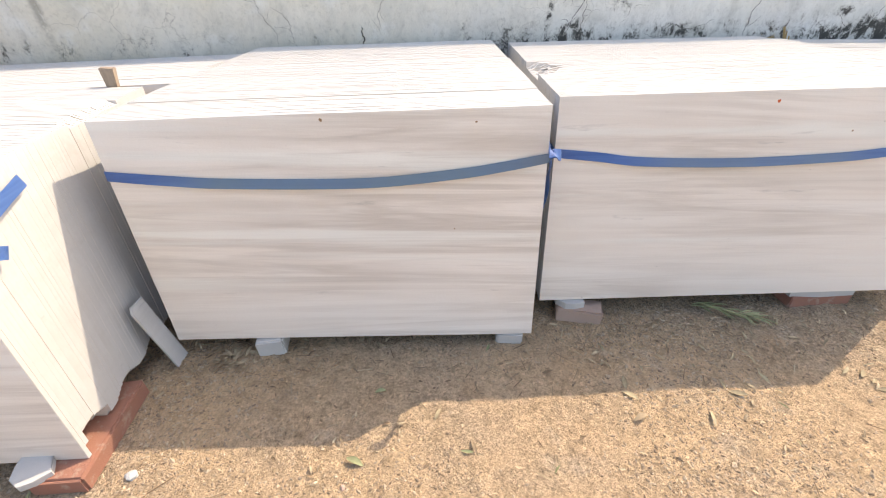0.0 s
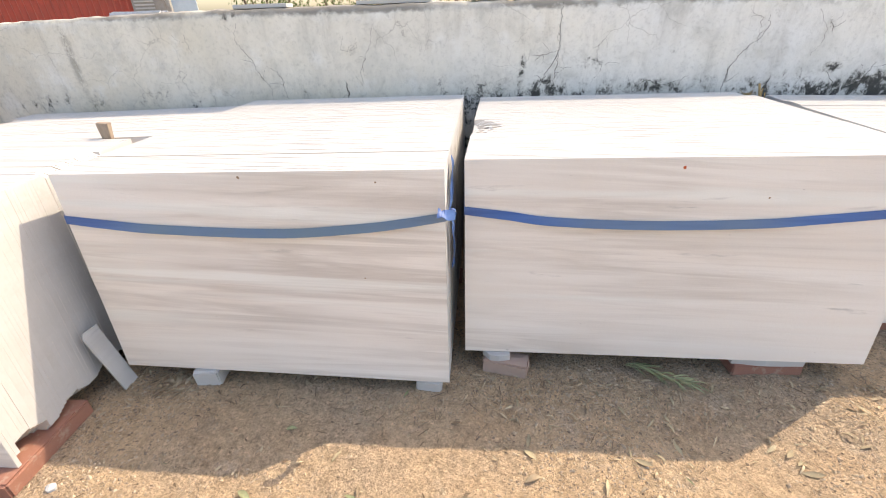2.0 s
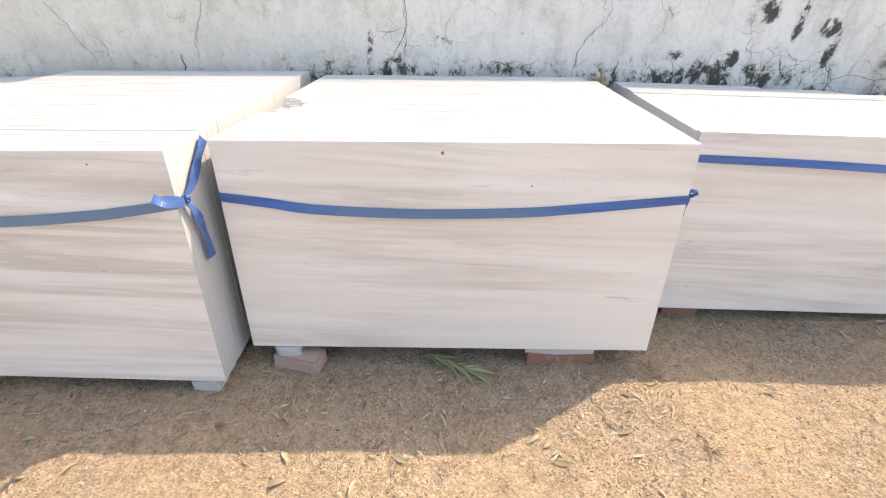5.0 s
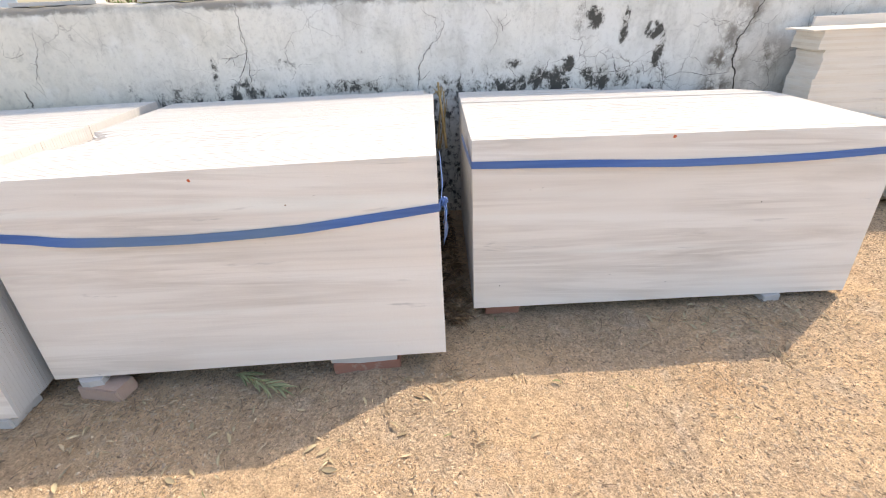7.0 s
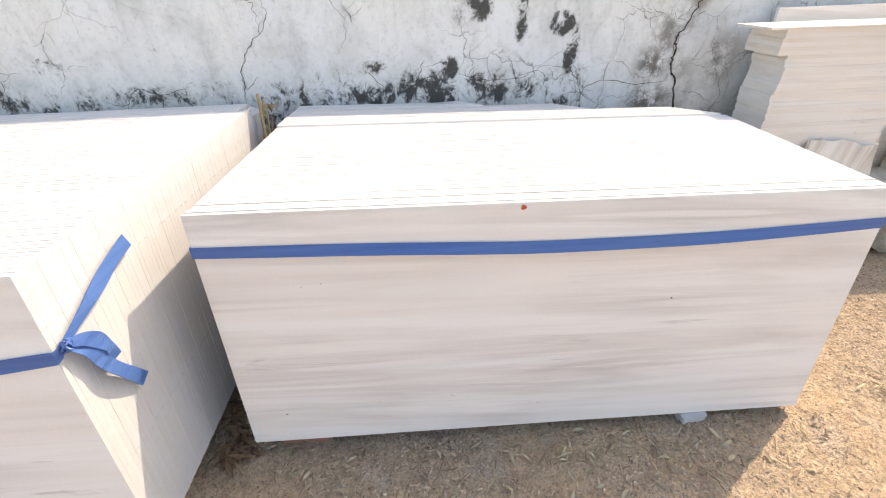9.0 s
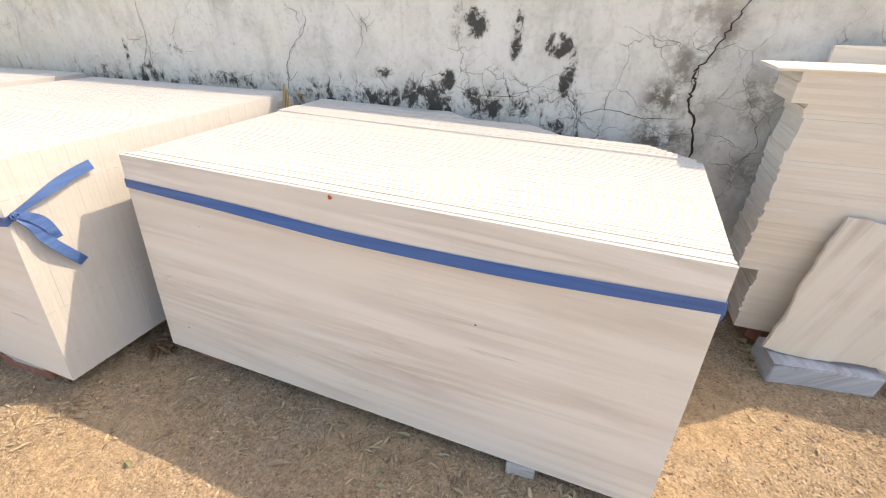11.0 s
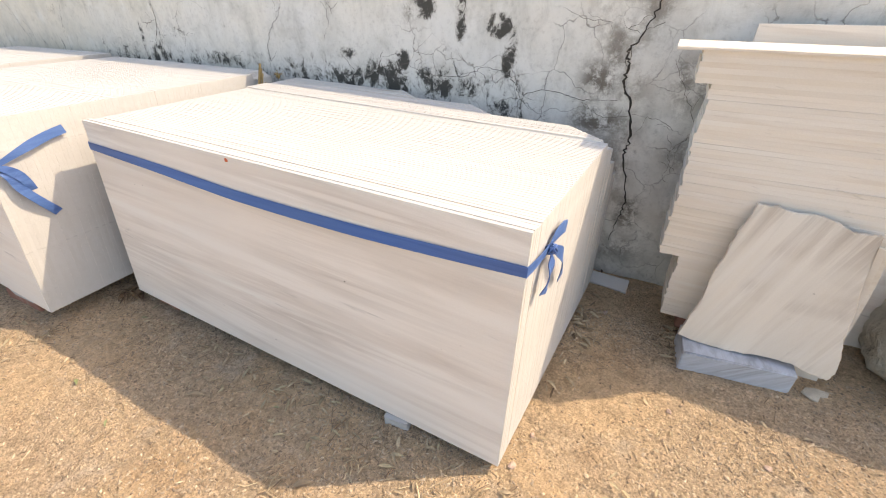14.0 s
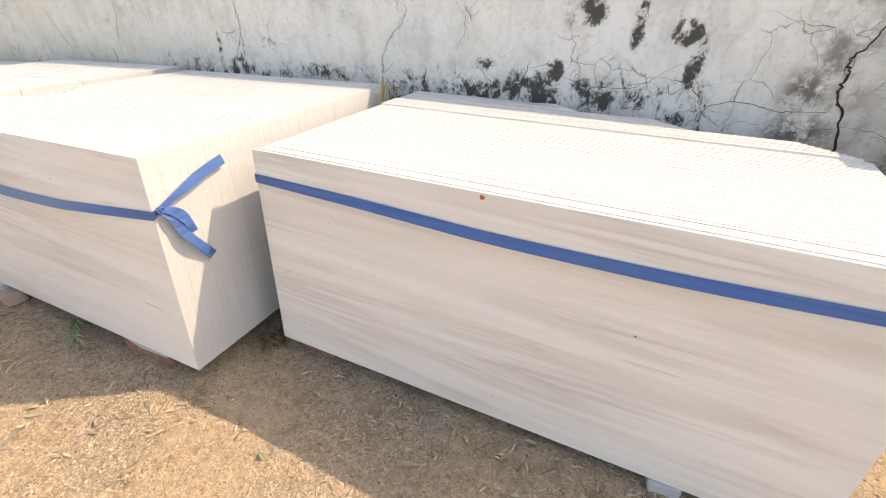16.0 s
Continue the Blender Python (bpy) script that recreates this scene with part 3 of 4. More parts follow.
crack([(-1.23, 1.57), (-1.27, 1.46), (-1.22, 1.38), (-1.17, 1.31), (-1.15, 1.24), (-1.10, 1.16), (-1.06, 1.10), (-1.07, 1.02)], 0.005, 10, M_HAIR, 8)
crack([(-1.07, 1.27), (-1.00, 1.23), (-0.96, 1.17), (-0.96, 1.10), (-0.94, 1.02)], 0.006, 11, M_HAIR, 6)
crack([(-0.44, 1.46), (-0.46, 1.37), (-0.35, 1.38), (-0.35, 1.45)], 0.004, 12, M_HAIR, 3)
crack([(-0.20, 1.54), (-0.25, 1.39), (-0.33, 1.22), (-0.32, 1.08)], 0.005, 24, M_HAIR, 5)
crack([(-0.46, 1.14), (-0.45, 1.06), (-0.46, 1.0)], 0.009, 25, M_CRACK, 4)
crack([(-1.66, 1.50), (-1.64, 1.38)], 0.004, 13, M_HAIR, 2)
crack([(1.50, 1.45), (1.42, 1.32), (1.46, 1.2), (1.40, 1.1)], 0.004, 14, M_HAIR, 6)
crack([(2.08, 1.12), (1.92, 1.08), (1.80, 1.11), (1.70, 1.03), (1.60, 1.06)], 0.006, 15, M_CRACK, 9)
crack([(3.05, 1.15), (3.12, 1.06), (3.05, 0.98)], 0.007, 16, M_CRACK, 8)
crack([(3.36, 1.20), (3.30, 1.09), (3.22, 1.02)], 0.007, 26, M_CRACK, 7)
crack([(2.85, 1.55), (2.95, 1.4), (2.9, 1.25)], 0.004, 17, M_HAIR, 6)
crack([(4.46, 1.46), (4.58, 1.41), (4.69, 1.40), (4.71, 1.33)], 0.004, 27, M_HAIR, 3)
crack([(5.02, 1.25), (5.1, 1.1), (5.18, 0.94), (5.10, 0.80), (5.16, 0.7)], 0.005, 18, M_HAIR, 9)
crack([(4.90, 0.98), (5.02, 0.96), (5.14, 0.90)], 0.004, 28, M_HAIR, 5)
crack([(4.62, 1.02), (4.75, 0.95), (4.9, 0.98)], 0.005, 19, M_HAIR, 6)


# west boundary wall: old grey render below, bare bricks above
def build_west_wall():
    bm = bmesh.new()
    block(bm, (0.22, 9.0, 1.02), (-4.37, -1.05, -0.05), bevel=0.01)
    block(bm, (0.18, 9.0, 0.50), (-4.39, -1.05, 0.96), bevel=0.01)
    bmesh.ops.subdivide_edges(bm, edges=[e for e in bm.edges if e.calc_length() > 0.9], cuts=6)
    ob = link_mesh("wall_west", bm, M_GREYWALL)
    tagged(ob, "old side wall, grey render below bare bricks", "wall", kind="structure")
    return ob


wall_west = build_west_wall()

# ---- slab bundles ----
T = 0.0175


def fit_quad(outline, w, hl, hr, corners):
    """Bend an outline of width w into the four true corners of the slab (low left, low right, top right, top left)."""
    (ax, az), (bx, bz), (cx, cz), (dx, dz) = corners
    out = []
    for x, z in outline:
        u = x / w + 0.5
        k = z / (hl + (hr - hl) * u)
        out.append(((1 - k) * ((1 - u) * ax + u * bx) + k * ((1 - u) * dx + u * cx), (1 - k) * ((1 - u) * az + u * bz) + k * ((1 - u) * dz + u * cz)))
    return out


def bundle(name, m, w, hl, hr, lean, count, label, seed, drop=0.0, style=None, gap_at=(), step_at=(), loose=1.0, chamfer=0.0006, corners=None, fan=0.0):
    """A bundle of sawn marble slabs on edge, leaning back; each slab an object of its own."""
    r = random.Random(seed)
    root = holder(name, m, label, "marble slabs", "bundles of slabs along the wall")
    style = style or (lambda k: {})
    pool = {}
    y, shift, lift = 0.0, 0.0, 0.0
    for k in range(count):
        opts = style(k)
        key = (repr(sorted(opts.items())), r.randrange(4)) if k else "front"
        if key not in pool:
            line = slab_outline(w + (0 if k == 0 else r.uniform(-0.002, 0.001)), hl, hr, r, **opts)
            line = fit_quad(line, w, hl, hr, corners) if corners else line
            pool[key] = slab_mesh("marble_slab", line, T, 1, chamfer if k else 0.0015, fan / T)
        ob = new("marble_slab", pool[key])
        ob.parent = root
        if k in gap_at:
            y += 0.0045
        if k in step_at:
            shift, lift = r.uniform(-0.004, 0.004), r.uniform(-0.006, 0.003)
        kz = 1 - drop * k / count
        jx = 0 if k == 0 else (r.uniform(-0.001, 0.001) + shift) * loose + fan * k
        jz = 0 if k == 0 else r.uniform(-0.0007, 0.0003) * loose + lift
        ob.matrix_basis = pose(jx, y, 0, -lean, 0, 0) @ Matrix.Diagonal((1, 1, kz + jz, 1))
        y += (T + (r.choice((0.0001, 0.0002, 0.0002, 0.0006)) if loose > 0.3 else 0.0)) / math.cos(radians(lean))
    root["depth"] = y
    return root


def a_style(k):
    o = {"rough": 0.0003}
    if k < 3:
        o["round_right"] = 0.085
    elif k < 12:
        o["round_right"] = 0.05
    if 38 <= k < 58:
        o["break_top"], o["jag"] = (round(0.04 + 0.008 * (1 + math.sin(k // 3)), 3), 0.02), 0.2
    o["break_low"] = round(0.03 + 0.02 * (1 + math.sin(k * 0.45)) + (0.05 if 2 <= k < 10 else 0), 2) if k else 0
    return o


def b_style(k):
    return {"rough": 0.001, "break_low": 0.012} if k else {"rough": 0.001}


def c_style(k):
    if 26 <= k < 46:
        return {"rough": 0.0005, "break_top": (round(0.03 + 0.012 * min(k - 26, 46 - k) + 0.02 * (1 + math.sin(k * 1.7)), 2), 0.03), "flip": True}
    if k >= 84:
        return {"rough": 0.0005, "break_top": (0.07, 0.035), "jag": 0.4}
    return {"rough": 0.0005}


def d_style(k):
    if k >= 52:
        j = k - 52
        group = (j // 9) * 9 + 0.35 * (j % 9)
        return {"rough": 0.001, "break_top": (round(0.03 + 0.066 * group, 3), round(0.04 + 0.012 * group, 3)), "jag": 0.25}
    return {"rough": 0.0006}


bundle_a = bundle("marble_slab_bundle", pose(-1.962, 0.976, 0.070, 0, 0, 0.6), 1.41, 0.985, 0.98, 5.7, 73,
                  "white marble slabs on edge with broken lower corners, blue strap", 11, 0.01, a_style, (44,), (38, 58), 0.12, 0.0002,
                  corners=((-0.705, 0.0), (0.705, 0.0), (0.645, 0.962), (-0.705, 0.975)), fan=-0.0013)
bundle_a2 = bundle("marble_slab_bundle", pose(-2.2, 2.352, 0.05, 0, 0, 0), 1.80, 0.93, 0.97, 4.0, 57,
                   "loose white marble slabs on edge against the wall", 12, 0.02, c_style, (14,), (10, 22, 36))
bundle_b = bundle("marble_slab_bundle", pose(-0.395, 1.514, 0.060, 0, 0, -0.4), 1.65, 1.0, 1.02, 5.8, 101,
                  "tightly packed white marble slabs on edge, sagging blue strap", 13, 0.027, b_style, (14, 22, 40, 60), (14, 22, 55, 92), 0.35,
                  corners=((-0.792, 0.038), (0.827, -0.003), (0.822, 1.026), (-0.821, 1.009)), fan=0.0002)
bundle_c = bundle("marble_slab_bundle", pose(1.440, 1.668, 0.104, 0, 0, -0.3), 1.876, 0.96, 0.984, 6.1, 93,
                  "beige-veined white marble slabs on edge, knotted blue strap", 14, 0.035, c_style, (), (34, 84), 0.2, 0.0003,
                  corners=((-0.938, 0.008), (0.938, -0.008), (0.934, 0.976), (-0.941, 0.968)), fan=0.0008)
bundle_d = bundle("marble_slab_bundle", pose(3.6775, 1.9895, 0.0575, 0, 0, -1.0), 2.222, 0.95, 0.96, 5.7, 76,
                  "long white marble slabs on edge, taut blue strap and bow", 15, 0.02, d_style, (1, 2, 4), (2, 52, 61, 70), 0.22, 0.0005,
                  corners=((-1.111, 0.0195), (1.111, -0.0195), (1.111, 0.942), (-1.113, 0.973)), fan=0.0008)


# ---- straps ----
def strap(root, lean, line, left_x, right_x, knot, tails, cloth=M_STRAP):
    """The blue strap of a bundle: across the front, round both ends, with a knot and loose tails on the right end."""
    tan = math.tan(radians(lean))

    def front(x, z, out=0.003):
        return Vector((x, z * tan - out, z))

    dense = smooth_line([(x, 0, z) for x, z in line], 9)
    pts, widths, sides = [], [], []
    zl, zr = line[0][1], line[-1][1]
    for d in (0.45, 0.25, 0.08):
        pts.append(Vector((left_x - 0.003, zl * tan + d, zl + 0.04 * d)))
    for i, p in enumerate(dense):
        k = math.sin(math.pi * i / (len(dense) - 1))
        pts.append(front(p.x, p.z, 0.0035 + 0.014 * k))
    n_front = len(pts)
    steps = 3
    for i in range(1, steps + 1):
        u = i / steps
        q = Vector((right_x + 0.004, zr * tan, zr)).lerp(Vector(knot), u)
        pts.append(q)
    for i, p in enumerate(pts):
        k = math.sin(math.pi * min(max((i - 3) / max(n_front - 4, 1), 0), 1))
        widths.append(0.036 + 0.004 * k if i < n_front else 0.036 - 0.012 * (i - n_front + 1) / steps)
        sides.append(Vector((0, tan + 0.85 * k, 1)))
    bm = bmesh.new()
    ribbon(bm, pts, widths, sides)
    band = part("strap", bm, cloth, root, "blue plastic strap")
    # knot: a small lump of crossed turns
    bm = bmesh.new()
    kx, ky, kz = knot
    for j in range(4):
        a = j * 0.8
        ring = []
        for i in range(9):
            u = 2 * math.pi * i / 8
            v = Vector((0.010 * math.sin(u), 0.017 * math.cos(u), 0.013 * math.sin(u + 0.6 * j)))
            v.rotate(Euler((a, 0.4 * j, 0.3 * a)))
            ring.append(Vector(knot) + Vector((0.008, 0, 0)) + v)
        ribbon(bm, ring, [0.011] * 9, [Vector((1, 0.5 * math.sin(j * 2), 0.7 * math.cos(j * 1.7))) for _ in ring], 0.0018)
    part("knot", bm, M_STRAP, band)
    for tail in tails:
        run = smooth_line([knot] + list(tail), 6)
        n = len(run)
        bm = bmesh.new()
        wid = [0.018 + 0.024 * min(1, i / (n * 0.45)) for i in range(n)]
        side = []
        for i in range(n):
            a, b = run[max(i - 1, 0)], run[min(i + 1, n - 1)]
            d = (b - a).normalized()
            s = d.cross(Vector((1, 0.25 * math.sin(i * 0.6), 0.1)))
            side.append(s if s.length > 0.05 else Vector((0, 1, 0)))
        ribbon(bm, run, wid, side)
        part("strap_end", bm, M_STRAP, band)
    return band


strap(bundle_b, 5.8, [(-0.817, 0.808), (-0.6, 0.788), (-0.37, 0.772), (0.13, 0.760), (0.48, 0.784), (0.65, 0.804), (0.824, 0.830)], -0.817, 0.827,
      (0.836, 0.108, 0.835), [[(0.842, 0.18, 0.87), (0.842, 0.27, 0.94), (0.840, 0.34, 0.99)], [(0.848, 0.13, 0.78), (0.852, 0.15, 0.69), (0.846, 0.155, 0.56)],
                              [(0.862, 0.06, 0.85), (0.83, 0.01, 0.872), (0.80, 0.0, 0.885)]], M_STRAP_WORN)
strap(bundle_c, 6.1, [(-0.941, 0.742), (-0.75, 0.722), (-0.559, 0.699), (-0.15, 0.685), (0.269, 0.694), (0.5, 0.710), (0.937, 0.750)], -0.941, 0.938,
      (0.948, 0.100, 0.768), [[(0.962, 0.22, 0.815), (0.965, 0.33, 0.85), (0.967, 0.42, 0.868)], [(0.967, 0.135, 0.71), (0.972, 0.16, 0.63), (0.962, 0.24, 0.49)],
                              [(0.968, 0.14, 0.75), (0.974, 0.175, 0.70), (0.962, 0.19, 0.63)]], M_STRAP_FADED)
strap(bundle_d, 5.7, [(-1.115, 0.848), (-0.608, 0.833), (-0.3, 0.820), (-0.03, 0.809), (0.409, 0.804), (0.7, 0.806), (1.113, 0.817)], -1.115, 1.113,
      (1.130, 0.235, 0.815), [[(1.135, 0.29, 0.835), (1.142, 0.35, 0.835), (1.142, 0.405, 0.815)], [(1.145, 0.225, 0.79), (1.152, 0.205, 0.74), (1.142, 0.185, 0.675)],
                             [(1.148, 0.28, 0.79), (1.158, 0.34, 0.73), (1.145, 0.42, 0.59)]])
strap(bundle_a, 5.7, [(-0.706, 0.80), (-0.3, 0.755), (0.1, 0.742), (0.423, 0.750), (0.657, 0.785)], -0.706, 0.658,
      (0.668, 0.085, 0.800), [[(0.672, 0.2, 0.835), (0.662, 0.32, 0.862), (0.645, 0.42, 0.878)], [(0.690, 0.12, 0.785), (0.692, 0.18, 0.755), (0.680, 0.215, 0.735)],
                              [(0.685, 0.08, 0.76), (0.69, 0.075, 0.725)]])


def dab(root, lean, x, z, size, material, name):
    """A small flat fleck on the front of a bundle."""
    bm = bmesh.new()
    r = random.Random(int(abs(x) * 1000))
    ring = [bm.verts.new((x + size * math.cos(a) * r.uniform(0.6, 1.1), z * math.tan(radians(lean)) - 0.0012, z + size * math.sin(a) * r.uniform(0.6, 1.1)))
            for a in [2 * math.pi * i / 10 for i in range(10)]]
    bm.faces.new(ring[::-1])
    part(name, bm, material, root)


dab(bundle_d, 5.7, -0.106, 0.938, 0.011, M_MARK, "paint_mark")
dab(bundle_d, 5.7, -0.964, 0.158, 0.004, M_CRACK, "pit")
dab(bundle_d, 5.7, 0.439, 0.571, 0.004, M_CRACK, "pit")
dab(bundle_c, 6.1, -0.055, 0.925, 0.008, M_MARK, "rust_fleck")
dab(bundle_c, 6.1, 0.3, 0.80, 0.005, M_STAIN, "rust_fleck")
dab(bundle_b, 5.8, -0.004, 0.99, 0.007, M_STAIN, "rust_fleck")
dab(bundle_b, 5.8, 0.47, 0.55, 0.004, M_STAIN, "rust_fleck")
dab(bundle_b, 5.8, 0.55, 0.97, 0.005, M_STAIN, "rust_fleck")


# ---- supports under the bundles ----
def one_block(name, size, m, material, label, category, bevel=0.006, rough=0.003, seed=1, group=""):
    bm = bmesh.new()
    r = random.Random(seed)
    block(bm, size, bevel=bevel, rough=rough, r=r)
    ob = link_mesh(name, bm, material)
    ob.matrix_world = m
    return tagged(ob, label, category, group)


def chip(name, outline, t, m, material, label, category, group=""):
    """A flat broken piece of slab, lying; outline in x and y."""
    bm = bmesh.new()
    extrude_outline(bm, outline, t, 0.002, 0)
    bmesh.ops.rotate(bm, verts=bm.verts, matrix=Matrix.Rotation(radians(-90), 3, "X"))
    for v in bm.verts:
        v.co.y *= -1
    bmesh.ops.recalc_face_normals(bm, faces=bm.faces)
    lo = min(v.co.z for v in bm.verts)
    for v in bm.verts:
        v.co.z -= lo
    ob = link_mesh(name, bm, material)
    ob.matrix_world = m
    return tagged(ob, label, category, group)


def shard_outline(w, d, seed, n=9):
    r = random.Random(seed)
    pts = []
    for i in range(n):
        a = 2 * math.pi * i / n
        k = 1 / max(abs(math.cos(a)), abs(math.sin(a)))
        pts.append((w / 2 * math.cos(a) * min(k, 1.3) * r.uniform(0.85, 1.05), d / 2 * math.sin(a) * min(k, 1.3) * r.uniform(0.85, 1.05)))
    return pts


SUP = "supports under the slab bundles"
G0 = -0.008
one_block("marble_support", (0.125, 0.16, 0.093), pose(-0.785, 1.575, G0, 0, 0, 4), M_EDGE, "rough white marble offcut propping a slab bundle", "marble offcut", 0.008, 0.005, 2, SUP)
one_block("marble_support", (0.12, 0.17, 0.066), pose(0.335, 1.59, G0, 0, 0, -3), M_EDGE, "white marble offcut propping a slab bundle", "marble offcut", 0.006, 0.003, 3, SUP)
one_block("brick", (0.225, 0.11, 0.08), pose(0.71, 1.68, G0, 0, 0, -14), M_BRICKP, "pale pink clay brick under a slab bundle", "brick", 0.008, 0.004, 4, SUP)
chip("marble_chip", shard_outline(0.13, 0.14, 5), 0.037, pose(0.66, 1.715, 0.071), M_EDGE, "white marble chip lying on a pink brick", "marble chip", SUP)
one_block("brick", (0.335, 0.12, 0.068), pose(1.975, 1.735, G0, 0, 0, 2), M_BRICK, "dark red clay brick under a slab bundle", "brick", 0.006, 0.003, 6, SUP)
chip("marble_chip", [(-0.17, -0.072), (-0.06, -0.078), (0.15, -0.075), (0.172, -0.05), (0.165, 0.07), (-0.02, 0.076), (-0.165, 0.06)], 0.039, pose(1.965, 1.745, 0.059), M_EDGE, "grey-white marble chip lying on a red brick", "marble chip", SUP)
one_block("brick", (0.20, 0.11, 0.080), pose(2.745, 2.10, G0, 0, 0, -2), M_BRICK, "red clay brick under the long slab bundle", "brick", 0.006, 0.003, 8, SUP)
one_block("marble_support", (0.11, 0.17, 0.051), pose(4.335, 2.045, G0, 0, 0, 5), M_EDGE, "grey-white marble offcut under the long slab bundle", "marble offcut", 0.004, 0.002, 9, SUP)
one_block("brick", (0.19, 0.42, 0.076), pose(-1.34, 1.115, G0, 0, 0, 2), M_BRICK, "red clay brick edging under a slab bundle", "brick", 0.008, 0.004, 10, SUP)
chip("marble_chip", shard_outline(0.12, 0.14, 11), 0.03, pose(-1.42, 0.955, 0.064, 4, 0, 25), M_EDGE, "white marble chip on a red brick", "marble chip", SUP)
# hidden rear supports
for n, (x, y, h) in enumerate(((-0.75, 2.5, 0.091), (0.35, 2.5, 0.063), (0.8, 2.6, 0.114), (2.1, 2.6, 0.103), (2.8, 2.7, 0.078), (4.3, 2.7, 0.052),
                               (-2.5, 1.15, 0.074), (-2.7, 2.7, 0.055), (-1.5, 2.7, 0.055), (-1.6, 2.0, 0.074))):
    one_block("brick", (0.23, 0.11, h), pose(x, y, G0 + 0.002, 0, 0, rng.uniform(-6, 6)), M_BRICK, "red clay brick supporting marble slabs", "brick", 0.005, 0.002, 30 + n, SUP)

# wooden wedges driven between the slabs
for x, y, z, tilt in ((-1.585, 2.385, 0.955, 4), (-2.63, 2.385, 0.955, -14)):
    bm = bmesh.new()
    block(bm, (0.062, 0.045, 0.15), bevel=0.004, rough=0.003)
    for v in bm.verts:
        if v.co.z < 0.05:
            v.co.x *= 0.6
            v.co.y *= 0.55
    ob = link_mesh("wooden_wedge", bm, M_WOOD)
    ob.matrix_world = pose(x, y, z, 0, tilt, 10)
    tagged(ob, "weathered wooden wedge stuck between marble slabs", "wedge", "wooden wedges")

# thin tile leaning between two bundles
bm = bmesh.new()
extrude_outline(bm, [(-0.045, 0.0), (0.04, -0.004), (0.045, 0.35), (-0.03, 0.355), (-0.047, 0.33)], 0.009, 0.001)
tile = link_mesh("marble_tile", bm, M_EDGE)
tile.matrix_world = pose(-1.185, 1.495, 0.0, 0, -13, 0) @ pose(0, 0, 0, 0, 0, 90)
tagged(tile, "thin grey-white marble tile leaning on a slab bundle", "marble tile")

# split stick in the gap
bm = bmesh.new()
for j, (o, l, k) in enumerate(((0, 0.46, 0.013), (0.02, 0.40, 0.008), (-0.018, 0.43, 0.007), (0.01, 0.35, 0.006))):
    got = bmesh.ops.create_cone(bm, cap_ends=True, segments=7, radius1=k, radius2=k * 0.55, depth=l)
    bmesh.ops.rotate(bm, verts=got["verts"], matrix=Euler((0.05 * j, 0.09 * (j - 1.5), 0)).to_matrix())
    bmesh.ops.translate(bm, verts=got["verts"], vec=(o, 0.01 * j, l / 2))
for v in bm.verts:
    v.co += Vector((noise.noise(v.co * 30), noise.noise(v.co * 31 + Vector((5, 0, 0))), 0)) * 0.006
stick = link_mesh("split_stick", bm, M_STALK)
stick.matrix_world = pose(2.492, 3.12, 0.68, -22, 4, 0)
stick.parent = None
tagged(stick, "splintered yellow wooden stick wedged in the gap", "stick")
bm = bmesh.new()
for j in range(14):
    a = j * 2.4
    run = [Vector((0.0, 0, 0)), Vector((0.02 * math.cos(a), 0.02 * math.sin(a), 0.035)), Vector((0.055 * math.cos(a), 0.05 * math.sin(a), 0.03 + 0.03 * math.sin(j)))]
    ribbon(bm, run, [0.006, 0.009, 0.002], [Vector((-math.sin(a), math.cos(a), 0))] * 3, 0.0006)
tuft = link_mesh("dry_tuft", bm, M_STALK)
tuft.matrix_world = pose(2.50, 3.42, 0.985)
tagged(tuft, "dry straw tuft caught above the wall gap", "straw")

# ---- strip pile and offcuts at the east end ----
pile = holder("marble_strip_pile", pose(5.512, 3.1, 0), "neat pile of cream marble strips against the wall", "marble strips")
r = random.Random(21)
strip_pool = []
for j in range(6):
    bm = bmesh.new()
    block(bm, (0.70, 0.24, 0.0195), bevel=0.0003, rough=0.0001, r=r)
    me = bpy.data.meshes.new("marble_strip")
    bm.to_mesh(me)
    bm.free()
    me.materials.append(M_STRIP if j % 2 else M_STRIP_PALE)
    strip_pool.append(me)
z = 0.10
one_block("brick", (0.23, 0.11, 0.108), pose(5.40, 3.26, G0, 0, 0, 90), M_BRICK, "red clay brick under the strip pile", "brick", 0.005, 0.002, 50)
one_block("brick", (0.23, 0.11, 0.108), pose(5.74, 3.26, G0, 0, 0, 90), M_BRICK, "red clay brick under the strip pile", "brick", 0.005, 0.002, 51)
k = 0
off = 0.0
while z < 1.335:
    left = 5.245 if z < 0.44 else (5.155 if z < 1.22 else 5.095)
    right = 5.885 if z < 0.44 else (5.90 if z < 1.22 else 5.89)
    if k % 5 == 0:
        off = r.uniform(-0.008, 0.008)
    proud = off * 0.4 + r.uniform(-0.0005, 0.0005)
    ochre = 0.58 < z < 0.74 or 1.19 < z < 1.30
    length = right - left + r.uniform(-0.012, 0.012)
    ob = new("marble_strip", strip_pool[2 * (k % 3) + (1 if ochre and k % 4 else 0)])
    ob.parent = pile
    ob.matrix_basis = pose((left + right) / 2 - 5.5 + off * 0.5, 0.12 - proud, z, 0, 0, r.uniform(-0.5, 0.5)) @ Matrix.Diagonal((length / 0.70, 1, 1, 1))
    z += 0.0194
    k += 1
bm = bmesh.new()
block(bm, (0.90, 0.25, 0.012), bevel=0.0015, rough=0.001)
cap = part("cover_slab", bm, M_STRIP_PALE, pile)
cap.matrix_basis = pose(-0.047, 0.11, z + 0.0005)

